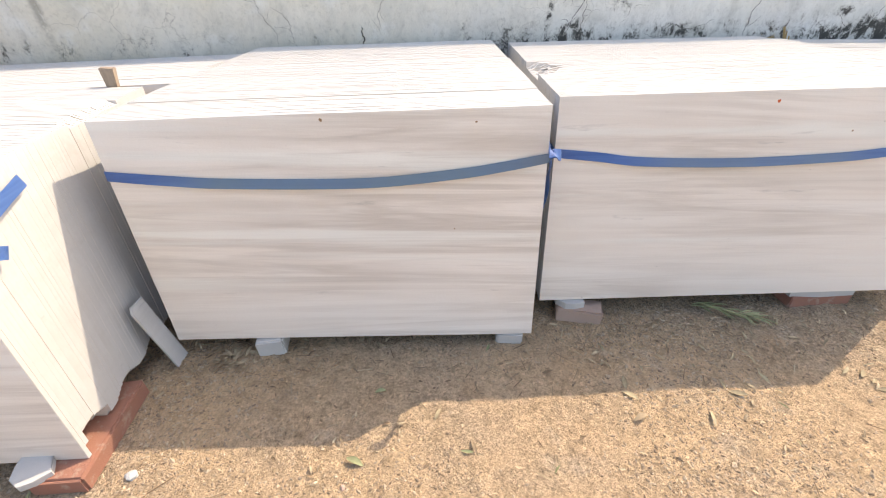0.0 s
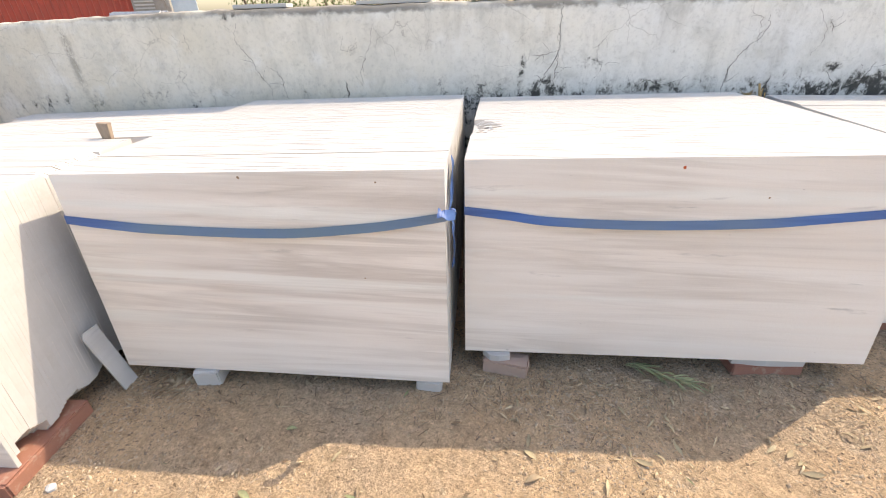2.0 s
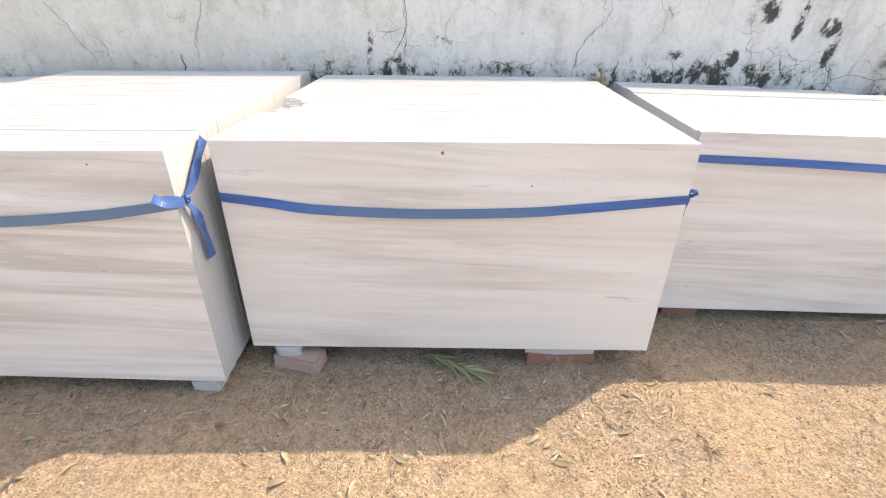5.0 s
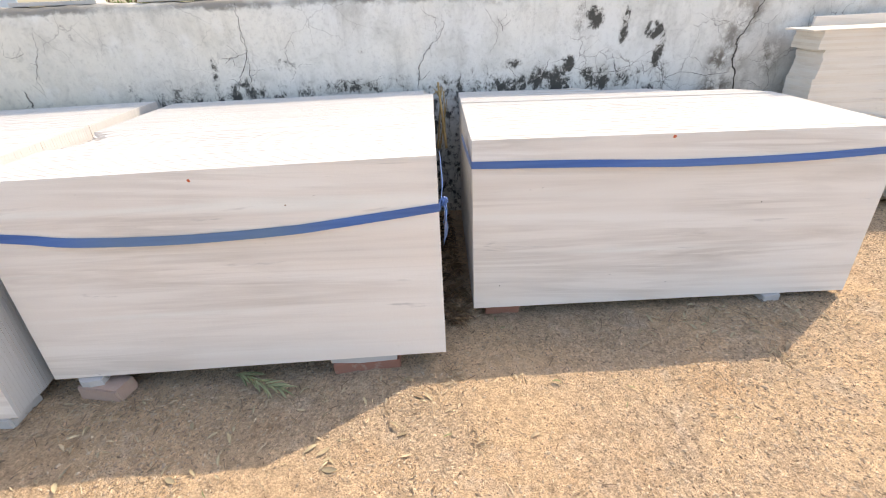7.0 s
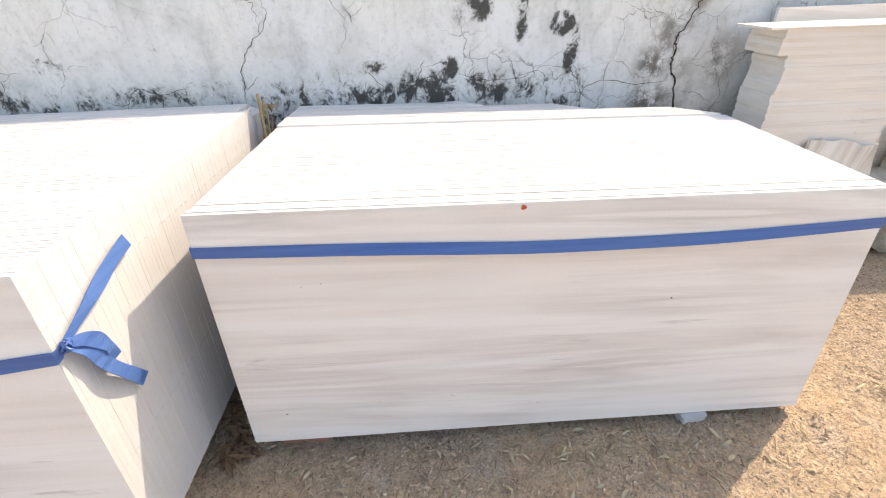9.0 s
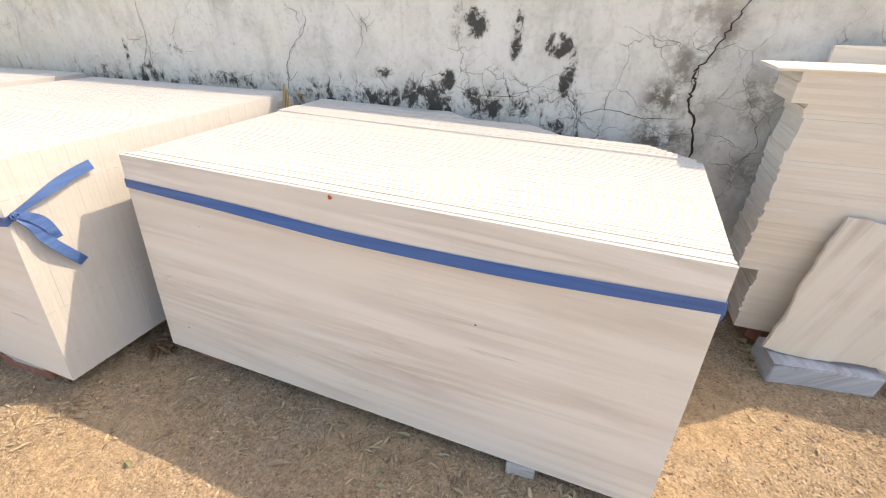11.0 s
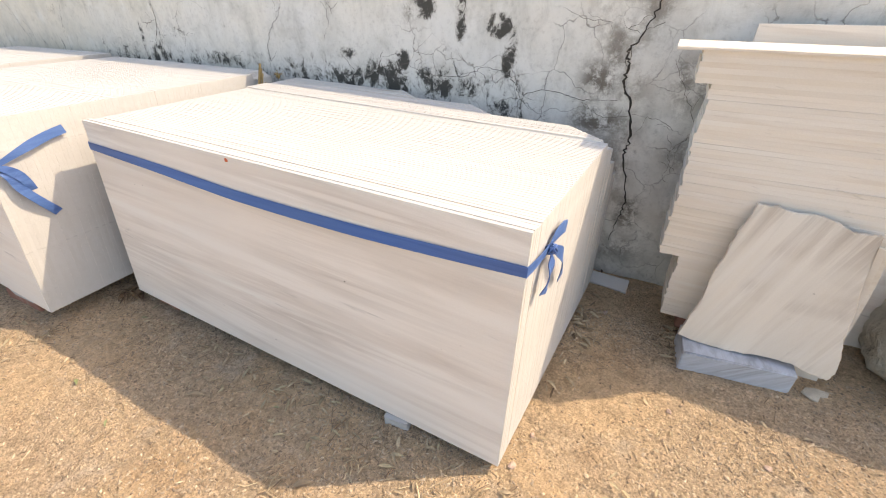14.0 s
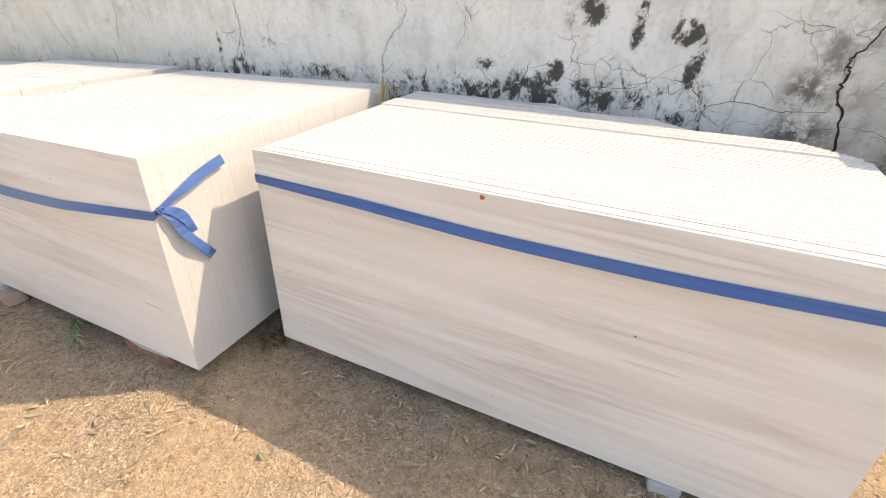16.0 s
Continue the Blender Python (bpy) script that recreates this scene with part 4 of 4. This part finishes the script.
bm = bmesh.new()
extrude_outline(bm, [(0, 0), (0.6, 0), (1.2, 0.0), (1.2, 1.42), (0.6, 1.425), (0, 1.42)], 0.02, 0.001)
ob = link_mesh("marble_slab", bm, M_MARBLE)
ob.matrix_world = pose(5.29, 3.385, -0.005, -1, 0, 0)
tagged(ob, "white marble slab standing between pile and wall", "marble slab")

bm = bmesh.new()
edge = [(0.0, 0.0), (0.09, -0.008), (0.17, -0.012), (0.24, -0.006), (0.33, 0.008), (0.38, 0.012), (0.44, 0.014), (0.485, -0.002), (0.53, -0.014), (0.585, -0.016), (0.60, 0.02),
        (0.60, 0.05), (0.585, 0.13), (0.57, 0.19), (0.57, 0.28), (0.56, 0.36), (0.545, 0.46), (0.54, 0.56), (0.535, 0.635), (0.45, 0.625), (0.40, 0.655), (0.33, 0.672),
        (0.26, 0.665), (0.19, 0.68), (0.125, 0.675), (0.09, 0.55), (0.075, 0.45), (0.05, 0.33), (0.045, 0.22), (0.02, 0.11)]
r = random.Random(8)
ragged = []
for i, (a, b) in enumerate(zip(edge, edge[1:] + edge[:1])):
    for k in (0, 0.33, 0.67):
        ragged.append((a[0] + (b[0] - a[0]) * k + r.uniform(-0.004, 0.004), a[1] + (b[1] - a[1]) * k + r.uniform(-0.003, 0.004)))
extrude_outline(bm, ragged, 0.022, 0.003)
ob = link_mesh("broken_marble_slab", bm, M_STRIPED)
ob.matrix_world = pose(5.341, 2.925, 0.124, -11.6, 0, 0)
tagged(ob, "broken striped marble slab leaning on the strip pile", "marble slab")
for j, (x0, top, y0, w) in enumerate(((5.83, 0.74, 3.062, 0.145), (5.835, 0.69, 3.037, 0.115))):
    bm = bmesh.new()
    extrude_outline(bm, [(0, 0), (w, 0), (w - 0.01, top * 0.6), (w - 0.03, top), (0.02, top + 0.01)], 0.02, 0.0015)
    ob = link_mesh("marble_offcut_slab", bm, M_STRIP)
    ob.matrix_world = pose(x0, y0, -0.006, -2.8, 0, 1)
    tagged(ob, "cream marble offcut slab leaning on the strip pile", "marble slab", "offcuts leaning on the pile")
bm = bmesh.new()
block(bm, (0.455, 0.21, 0.118), bevel=0.006, rough=0.003)
for v in bm.verts:
    if v.co.x > 0.15 and v.co.y < 0:
        v.co.y += 0.02
ob = link_mesh("marble_block", bm, M_GREY)
ob.matrix_world = pose(5.588, 2.957, G0, 0, 0, 5)
tagged(ob, "bluish grey marble block lying under the broken slab", "marble block")
chip("stone_chip", [(-0.065, -0.01), (-0.03, -0.032), (0.02, -0.028), (0.07, -0.005), (0.045, 0.02), (0.012, 0.014), (-0.02, 0.04), (-0.045, 0.026)], 0.009, pose(5.926, 2.94, G0 + 0.006, 10, 7, 30), M_ROCK, "rough pale stone chip lying on the soil", "stone chip")
chip("marble_shard", [(-0.125, -0.03), (0.12, -0.045), (0.125, 0.045), (-0.11, 0.05)], 0.022, pose(4.96, 3.395, 0.004, 24, 2, -6), M_EDGE, "white marble strip lying at the foot of the wall", "marble chip")


def rock(size, at, seed, turn=0):
    bm = bmesh.new()
    bmesh.ops.create_icosphere(bm, subdivisions=4, radius=1.0)
    o = Vector((seed * 3.1, seed, 0))
    for v in bm.verts:
        p = v.co.copy()
        m_ = max(abs(p.x), abs(p.y), abs(p.z))
        p = p.lerp(p / m_, 0.65)
        p += p.normalized() * (0.20 * noise.noise(p * 1.3 + o) + 0.09 * noise.noise(p * 3.4 + o) + 0.03 * noise.noise(p * 9 + o))
        v.co = Vector((p.x * size[0] / 2, p.y * size[1] / 2, p.z * size[2] / 2))
    lo = min(v.co.z for v in bm.verts)
    for v in bm.verts:
        v.co.z = max(v.co.z - lo - 0.02, 0) if v.co.z - lo < 0.02 else v.co.z - lo - 0.02
    ob = link_mesh("quarry_stone", bm, M_ROCK)
    ob.matrix_world = pose(*at, 0, 0, turn)
    return tagged(ob, "rough pale quarry stone block with broken faces", "stone block", "rough stones")


rock((0.62, 0.50, 0.46), (6.46, 3.24, G0), 3, 12)
rock((0.5, 0.45, 0.40), (6.62, 3.30, 0.42), 5, 40)


# ---- litter on the ground ----
def leaf_shape(length, width, curl, r, seg=4):
    """A narrow leaf: two rows of quads with a folded mid-rib."""
    verts, faces = [], []
    for i in range(seg + 1):
        u = i / seg
        w = width * math.sin(math.pi * min(max(u, 0.02), 0.98)) ** 0.8 / 2
        zz = curl * math.sin(math.pi * u) * length
        x = (u - 0.5) * length
        bend = 0.05 * length * math.sin(u * 2.2)
        verts += [(x, -w + bend, zz + w * 0.4), (x, bend, zz), (x, w + bend, zz + w * 0.4)]
    for i in range(seg):
        for k in (0, 1):
            a = 3 * i + k
            faces.append((a, a + 3, a + 4, a + 1))
    return verts, faces


def scatter_leaves(name, count, place, size, material, label, seed, lift=0.004):
    r = random.Random(seed)
    verts, faces = [], []
    for _ in range(count):
        x, y = place(r)
        L = r.uniform(*size)
        vs, fs = leaf_shape(L, L * r.uniform(0.12, 0.34), r.uniform(-0.06, 0.24), r)
        m = pose(x, y, ground_height(x, y) + lift + r.uniform(0, 0.006), r.uniform(-25, 25), r.uniform(-14, 14), r.uniform(0, 360))
        b = len(verts)
        verts += [tuple(m @ Vector(v)) for v in vs]
        faces += [tuple(b + i for i in f) for f in fs]
    ob = raw_mesh(name, verts, faces, material, smooth=True)
    return tagged(ob, label, "leaf litter", kind="stuff")


def in_box(x0, x1, y0, y1):
    return lambda r: (r.uniform(x0, x1), r.uniform(y0, y1))


def near(cx, cy, sx, sy):
    return lambda r: (r.gauss(cx, sx), r.gauss(cy, sy))


def front_strip(r):
    x = r.uniform(-1.2, 4.9)
    base = 1.62 if x < 2.45 else 1.97
    return x, base - abs(r.gauss(0.02, 0.16))


scatter_leaves("dry_leaves", 3000, in_box(-2.2, 6.3, 0.3, 2.7), (0.009, 0.036), M_DRYLEAF, "small dry brown leaf bits scattered over soil", 41)
scatter_leaves("dry_leaves", 330, front_strip, (0.018, 0.055), M_DRYLEAF, "dry curled leaves along the foot of the slabs", 42)
scatter_leaves("dry_leaves", 46, in_box(0.7, 2.3, 1.15, 1.68), (0.03, 0.075), M_YELLOWLEAF, "yellowed narrow leaves on shaded soil", 43)
scatter_leaves("dry_leaves", 34, in_box(3.3, 4.75, 1.70, 1.98), (0.03, 0.07), M_YELLOWLEAF, "yellowed narrow leaves below the long bundle", 44)
scatter_leaves("dry_leaves", 260, in_box(2.40, 2.56, 1.95, 3.4), (0.04, 0.09), M_DARKLEAF, "rotting dark leaves filling the gap", 45, 0.012)
scatter_leaves("dry_leaves", 60, near(4.9, 2.95, 0.06, 0.25), (0.03, 0.08), M_DRYLEAF, "dry leaves beside the slab bundle", 46)
scatter_leaves("dry_leaves", 50, near(-0.93, 1.50, 0.06, 0.04), (0.03, 0.07), M_DRYLEAF, "dry leaves under the slab bundle edge", 47)
scatter_leaves("dry_leaves", 26, near(5.25, 2.02, 0.07, 0.05), (0.025, 0.055), M_YELLOWLEAF, "small heap of yellow leaves on sunlit soil", 48, 0.012)
scatter_leaves("dry_leaves", 40, near(5.35, 3.02, 0.05, 0.07), (0.03, 0.07), M_DRYLEAF, "dry leaves beside the strip pile", 49)
scatter_leaves("green_leaf_bits", 44, in_box(-1.6, 5.8, 0.6, 2.0), (0.02, 0.05), M_GREENLEAF, "few small green leaves on soil", 50)


def scatter_straw(count, seed):
    r = random.Random(seed)
    verts, faces = [], []
    for _ in range(count):
        x, y = (r.uniform(-2.4, 6.2), r.uniform(-0.1, 2.8)) if r.random() < 0.55 else front_strip(r)
        L, w, a = r.uniform(0.012, 0.06) * r.choice((0.6, 1, 1.4)), r.uniform(0.0008, 0.0022), r.uniform(0, 6.283)
        zz = ground_height(x, y) + r.uniform(0.002, 0.008)
        dx, dy = math.cos(a) * L / 2, math.sin(a) * L / 2
        px, py = -math.sin(a) * w, math.cos(a) * w
        t = r.uniform(-0.006, 0.008)
        b = len(verts)
        verts += [(x - dx - px, y - dy - py, zz), (x + dx - px, y + dy - py, zz + t), (x + dx + px, y + dy + py, zz + t + 0.001), (x - dx + px, y - dy + py, zz + 0.001)]
        faces.append((b, b + 1, b + 2, b + 3))
    ob = raw_mesh("straw_bits", verts, faces, M_DRYLEAF)
    tagged(ob, "fine straw and twig bits strewn over soil", "straw", kind="stuff")


scatter_straw(2300, 51)


def scatter_pebbles(count, seed):
    r = random.Random(seed)
    verts, faces = [], []
    octa = [(1, 0, 0), (0, 1, 0), (-1, 0, 0), (0, -1, 0), (0, 0, 1), (0, 0, -1)]
    tri = [(0, 1, 4), (1, 2, 4), (2, 3, 4), (3, 0, 4), (1, 0, 5), (2, 1, 5), (3, 2, 5), (0, 3, 5)]
    for _ in range(count):
        x, y = r.uniform(-2.6, 6.4), r.uniform(-0.2, 3.1)
        if noise.noise(Vector((x * 1.3, y * 1.3, 7))) < r.uniform(-0.55, 0.25):
            continue
        s = 0.0026 + 0.0048 * r.random() ** 2.2 + (0.006 * r.random() if r.random() < 0.03 else 0)
        m = pose(x, y, ground_height(x, y) + s * 0.2, r.uniform(-25, 25), r.uniform(-25, 25), r.uniform(0, 360))
        b = len(verts)
        for v in octa:
            q = Vector(v) * s * r.uniform(0.65, 1.25)
            verts.append(tuple(m @ Vector((q.x * 1.5, q.y * 0.8, q.z * 0.5))))
        faces += [tuple(b + i for i in f) for f in tri]
    ob = raw_mesh("gravel", verts, faces, M_PEBBLE)
    tagged(ob, "fine stone chips and crumbs on the soil", "gravel", kind="stuff")


scatter_pebbles(190000, 52)


def twig_heap(x, y, reach, seed):
    """A few dry broken twigs and bark bits lying crosswise."""
    r = random.Random(seed)
    bm = bmesh.new()
    for _ in range(13):
        a, L = r.uniform(0, 6.283), r.uniform(0.4, 1.0) * reach
        ox, oy, h = r.gauss(0, 0.3) * reach, r.gauss(0, 0.3) * reach, r.uniform(0.004, 0.014)
        line = [Vector((ox + math.cos(a + 0.25 * k) * L * (k - 1) / 2, oy + math.sin(a + 0.25 * k) * L * (k - 1) / 2, h + 0.004 * r.random())) for k in range(3)]
        ribbon(bm, line, [r.uniform(0.0015, 0.005)] * 3, [Vector((-math.sin(a), math.cos(a), 0.3))] * 3, 0.0012)
    ob = link_mesh("twig_heap", bm, M_DRYLEAF)
    ob.matrix_world = pose(x, y, ground_height(x, y))
    tagged(ob, "small heap of dry broken twigs on soil", "twigs", "twig heaps", "stuff")


for j, (x, y, k) in enumerate(((2.485, 1.20, 0.07), (4.05, 1.53, 0.10), (2.42, 1.62, 0.07), (4.28, 1.74, 0.09), (3.22, 1.90, 0.07), (5.28, 2.02, 0.07))):
    twig_heap(x, y, k, 120 + j)

# single stones and green leaves that stand out
for j, (x, y, s) in enumerate(((-1.12, 0.95, 0.045), (-0.64, 0.74, 0.06), (-0.36, 0.87, 0.022), (-1.52, 0.80, 0.03), (0.05, 0.72, 0.02), (4.83, 2.02, 0.035),
                                  (4.86, 2.18, 0.025), (5.35, 2.55, 0.025), (5.7, 2.45, 0.03), (5.0, 3.1, 0.03))):
    bm = bmesh.new()
    bmesh.ops.create_icosphere(bm, subdivisions=2, radius=1)
    o = Vector((j * 2.7, 1, 4))
    for v in bm.verts:
        p = v.co * (1 + 0.45 * noise.noise(v.co * 1.1 + o) + 0.2 * noise.noise(v.co * 2.5 + o))
        v.co = Vector((p.x * s / 2, p.y * s / 2 * 0.8, p.z * s * 0.3))
    ob = link_mesh("small_stone", bm, M_EDGE if j in (0, 1, 3) else M_BRICKP)
    ob.matrix_world = pose(x, y, ground_height(x, y) + s * 0.12, 0, 0, j * 47)
    tagged(ob, "small broken marble stone lying on soil", "stone", "loose stones")


def single_leaf(x, y, length, width, turn, material, label):
    vs, fs = leaf_shape(length, width, 0.12, rng, 6)
    ob = raw_mesh("fallen_leaf", vs, fs, material, smooth=True)
    ob.matrix_world = pose(x, y, ground_height(x, y) + 0.004, 6, 0, turn)
    tagged(ob, label, "leaf", "fallen leaves")


for x, y, L, w, a, mat, lab in ((-0.33, 0.955, 0.075, 0.024, -30, M_GREENLEAF, "fresh green leaf fallen on sunlit soil"), (-0.02, 1.14, 0.06, 0.014, 60, M_YELLOWLEAF, "yellow-green leaf on the shadow edge"),
                                (-0.26, 1.26, 0.05, 0.02, 10, M_GREENLEAF, "small green leaf on shaded soil"), (0.11, 0.99, 0.07, 0.012, 100, M_DRYLEAF, "narrow dry leaf on sunlit soil"),
                                (0.78, 1.08, 0.07, 0.024, 20, M_DRYLEAF, "curled brown leaf on sunlit soil"), (1.06, 1.06, 0.07, 0.014, 75, M_YELLOWLEAF, "yellowed narrow leaf on soil"),
                                (3.44, 1.69, 0.10, 0.022, 25, M_DRYLEAF, "long dry leaf on shaded soil"), (4.16, 1.60, 0.08, 0.025, 40, M_DRYLEAF, "broad dry leaf on the shadow edge"),
                                (2.72, 1.22, 0.05, 0.018, 15, M_DRYLEAF, "dry leaf on sunlit soil"), (-1.50, 0.80, 0.07, 0.025, 15, M_YELLOWLEAF, "yellow leaf beside the brick")):
    single_leaf(x, y, L, w, a, mat, lab)

# green twig in front of the third bundle
twig = holder("leafy_twig", pose(1.315, 1.70, 0.012, 0, 0, -30), "wilting green twig with narrow leaves on soil", "twig")
stem = smooth_line([(0, 0, 0.004), (0.09, 0.012, 0.012), (0.18, 0.0, 0.016), (0.27, 0.018, 0.008)], 5)
bm = bmesh.new()
ribbon(bm, stem, [0.005] * len(stem), [Vector((0, 1, 0.2))] * len(stem), 0.002)
part("stem", bm, M_GREENLEAF, twig)
r = random.Random(77)
for j in range(30):
    p = stem[min(int(j / 30 * len(stem)) + r.randint(0, 2), len(stem) - 1)]
    vs, fs = leaf_shape(r.uniform(0.07, 0.13), r.uniform(0.007, 0.012), r.uniform(0.02, 0.10), r, 5)
    vs = [(x + 0.045, y, z) for x, y, z in vs]
    leaf = raw_mesh("leaf", vs, fs, M_GREENLEAF, twig, smooth=True)
    leaf.matrix_basis = pose(p.x, p.y, p.z + r.uniform(0.002, 0.012), r.uniform(-40, 40), r.uniform(-8, 12), (1 if j % 2 else -1) * r.uniform(4, 38))

# ---- beyond the wall ----
fence = holder("sheet_fence", pose(-12.3, 12.5, 0), "red painted corrugated sheet fence beyond the wall", "fence")
for j in range(5):
    verts, faces = [], []
    for i in range(61):
        x = -3.9 + 1.56 * j + 1.55 * i / 60
        y = 0.025 * math.sin(i * 0.85)
        verts += [(x, y, 0), (x, y, 2.5), (x, y + 0.003, 2.5), (x, y + 0.003, 0)]
    for i in range(60):
        a = 4 * i
        for q in range(4):
            faces.append((a + q, a + 4 + q, a + 4 + (q + 1) % 4, a + (q + 1) % 4))
    raw_mesh("sheet", verts, faces, M_REDSHEET, fence)


# machine housing beside the fence
housing = holder("machine_housing", pose(-7.75, 12.3, 0), "grey machine housing with louvres and a pale blue side sheet", "machine")
bm = bmesh.new()
block(bm, (0.9, 0.7, 2.35), bevel=0.02)
part("body", bm, M_GREYWALL, housing)
for k in range(7):
    bm = bmesh.new()
    block(bm, (0.52, 0.03, 0.035), (-0.1, -0.36, 1.78 + 0.075 * k), bevel=0.004)
    part("louvre", bm, M_EDGE, housing, "pale metal louvre")
bm = bmesh.new()
block(bm, (0.62, 0.03, 2.45), (0.80, -0.1, 0.0), (0, 0, 8), bevel=0.008)
part("side_sheet", bm, M_BLUEPALE, housing, "pale blue painted sheet")


def bush(x, y, height, spread, seed):
    root = holder("tree", pose(x, y, 0), "green leafy tree beyond the boundary wall", "tree", "trees beyond the wall")
    r = random.Random(seed)
    bm = bmesh.new()
    for j in range(5):
        a = j * 1.3
        foot = Vector((0.05 * math.cos(a), 0.05 * math.sin(a), 0))
        tip = Vector((spread * 0.5 * math.cos(a), spread * 0.5 * math.sin(a), height * r.uniform(0.6, 0.9)))
        d = tip - foot
        got = bmesh.ops.create_cone(bm, cap_ends=True, segments=7, radius1=0.07, radius2=0.015, depth=d.length)
        m = Matrix.Translation((foot + tip) / 2) @ d.to_track_quat("Z", "Y").to_matrix().to_4x4()
        bmesh.ops.transform(bm, matrix=m, verts=got["verts"])
    part("trunk", bm, M_BARK, root)
    verts, faces = [], []
    for _ in range(1500):
        c = r.randrange(9)
        cx, cy, cz = spread * 0.7 * math.cos(c * 2.4) * (c / 9) ** 0.5, spread * 0.7 * math.sin(c * 2.4) * (c / 9) ** 0.5, height * (0.35 + 0.5 * ((c * 5) % 9) / 9)
        p = Vector((cx + r.gauss(0, 0.28), cy + r.gauss(0, 0.28), max(0.3, cz + r.gauss(0, 0.25))))
        vs, fs = leaf_shape(r.uniform(0.08, 0.14), 0.04, 0.1, r, 2)
        m = pose(*p, r.uniform(0, 360), r.uniform(0, 360), r.uniform(0, 360))
        b = len(verts)
        verts += [tuple(m @ Vector(v)) for v in vs]
        faces += [tuple(b + i for i in f) for f in fs]
    raw_mesh("crown", verts, faces, M_TREELEAF, root)


for j, (x, y, h, s) in enumerate(((-5.6, 14, 3.0, 1.5), (-2.4, 11.5, 2.7, 1.4), (-0.2, 13, 3.1, 1.6), (2.2, 12, 2.9, 1.5), (-16.5, 13, 3.2, 1.6), (4.6, 14.5, 3.0, 1.4))):
    bush(x, y, h, s, 80 + j)
for j, (x, y, w, top) in enumerate(((5.6, 9.5, 2.4, 1.95), (8.6, 9.2, 2.2, 2.0), (-6.6, 9.6, 1.2, 1.8))):
    root = holder("far_slab_stack", pose(x, y, 0), "grey-white marble slabs stored beyond the wall", "marble slabs", "slab stacks beyond the wall")
    for i in range(14):
        bm = bmesh.new()
        extrude_outline(bm, slab_outline(w * rng.uniform(0.94, 1), top * rng.uniform(0.95, 1), top * rng.uniform(0.94, 1), rng), 0.03, 0.002)
        part("marble_slab", bm, M_GREY if i % 3 else M_EDGE, root).matrix_basis = pose(0, i * 0.034, 0, -5)
# pieces of slab lying on the coping
for j, (x, w) in enumerate(((-1.05, 0.42), (-0.05, 0.55), (0.75, 0.5), (1.9, 0.3))):
    one_block("coping_slab", (w, 0.12, 0.025), pose(x, 3.625, coping(x) + 0.012, 0, 0, rng.uniform(-4, 4)), M_EDGE, "white marble strip lying on the wall coping", "marble strip", 0.002, 0.001, 90 + j, "strips on the coping")

# ---- bare bricks of the west wall ----
brick_pool = []
for j in range(4):
    bm = bmesh.new()
    block(bm, (0.03, 0.215, 0.066), bevel=0.006, rough=0.003)
    me = bpy.data.meshes.new("brick")
    bm.to_mesh(me)
    bm.free()
    me.materials.append(M_BRICKW)
    brick_pool.append(me)
r = random.Random(5)
for row in range(6):
    for i in range(12):
        ob = new("brick", brick_pool[r.randrange(4)])
        ob.parent = wall_west
        ob.matrix_basis = pose(-4.30 + r.uniform(-0.004, 0.006), 3.38 - 0.23 * i - (0.115 if row % 2 else 0), 0.985 + 0.077 * row)
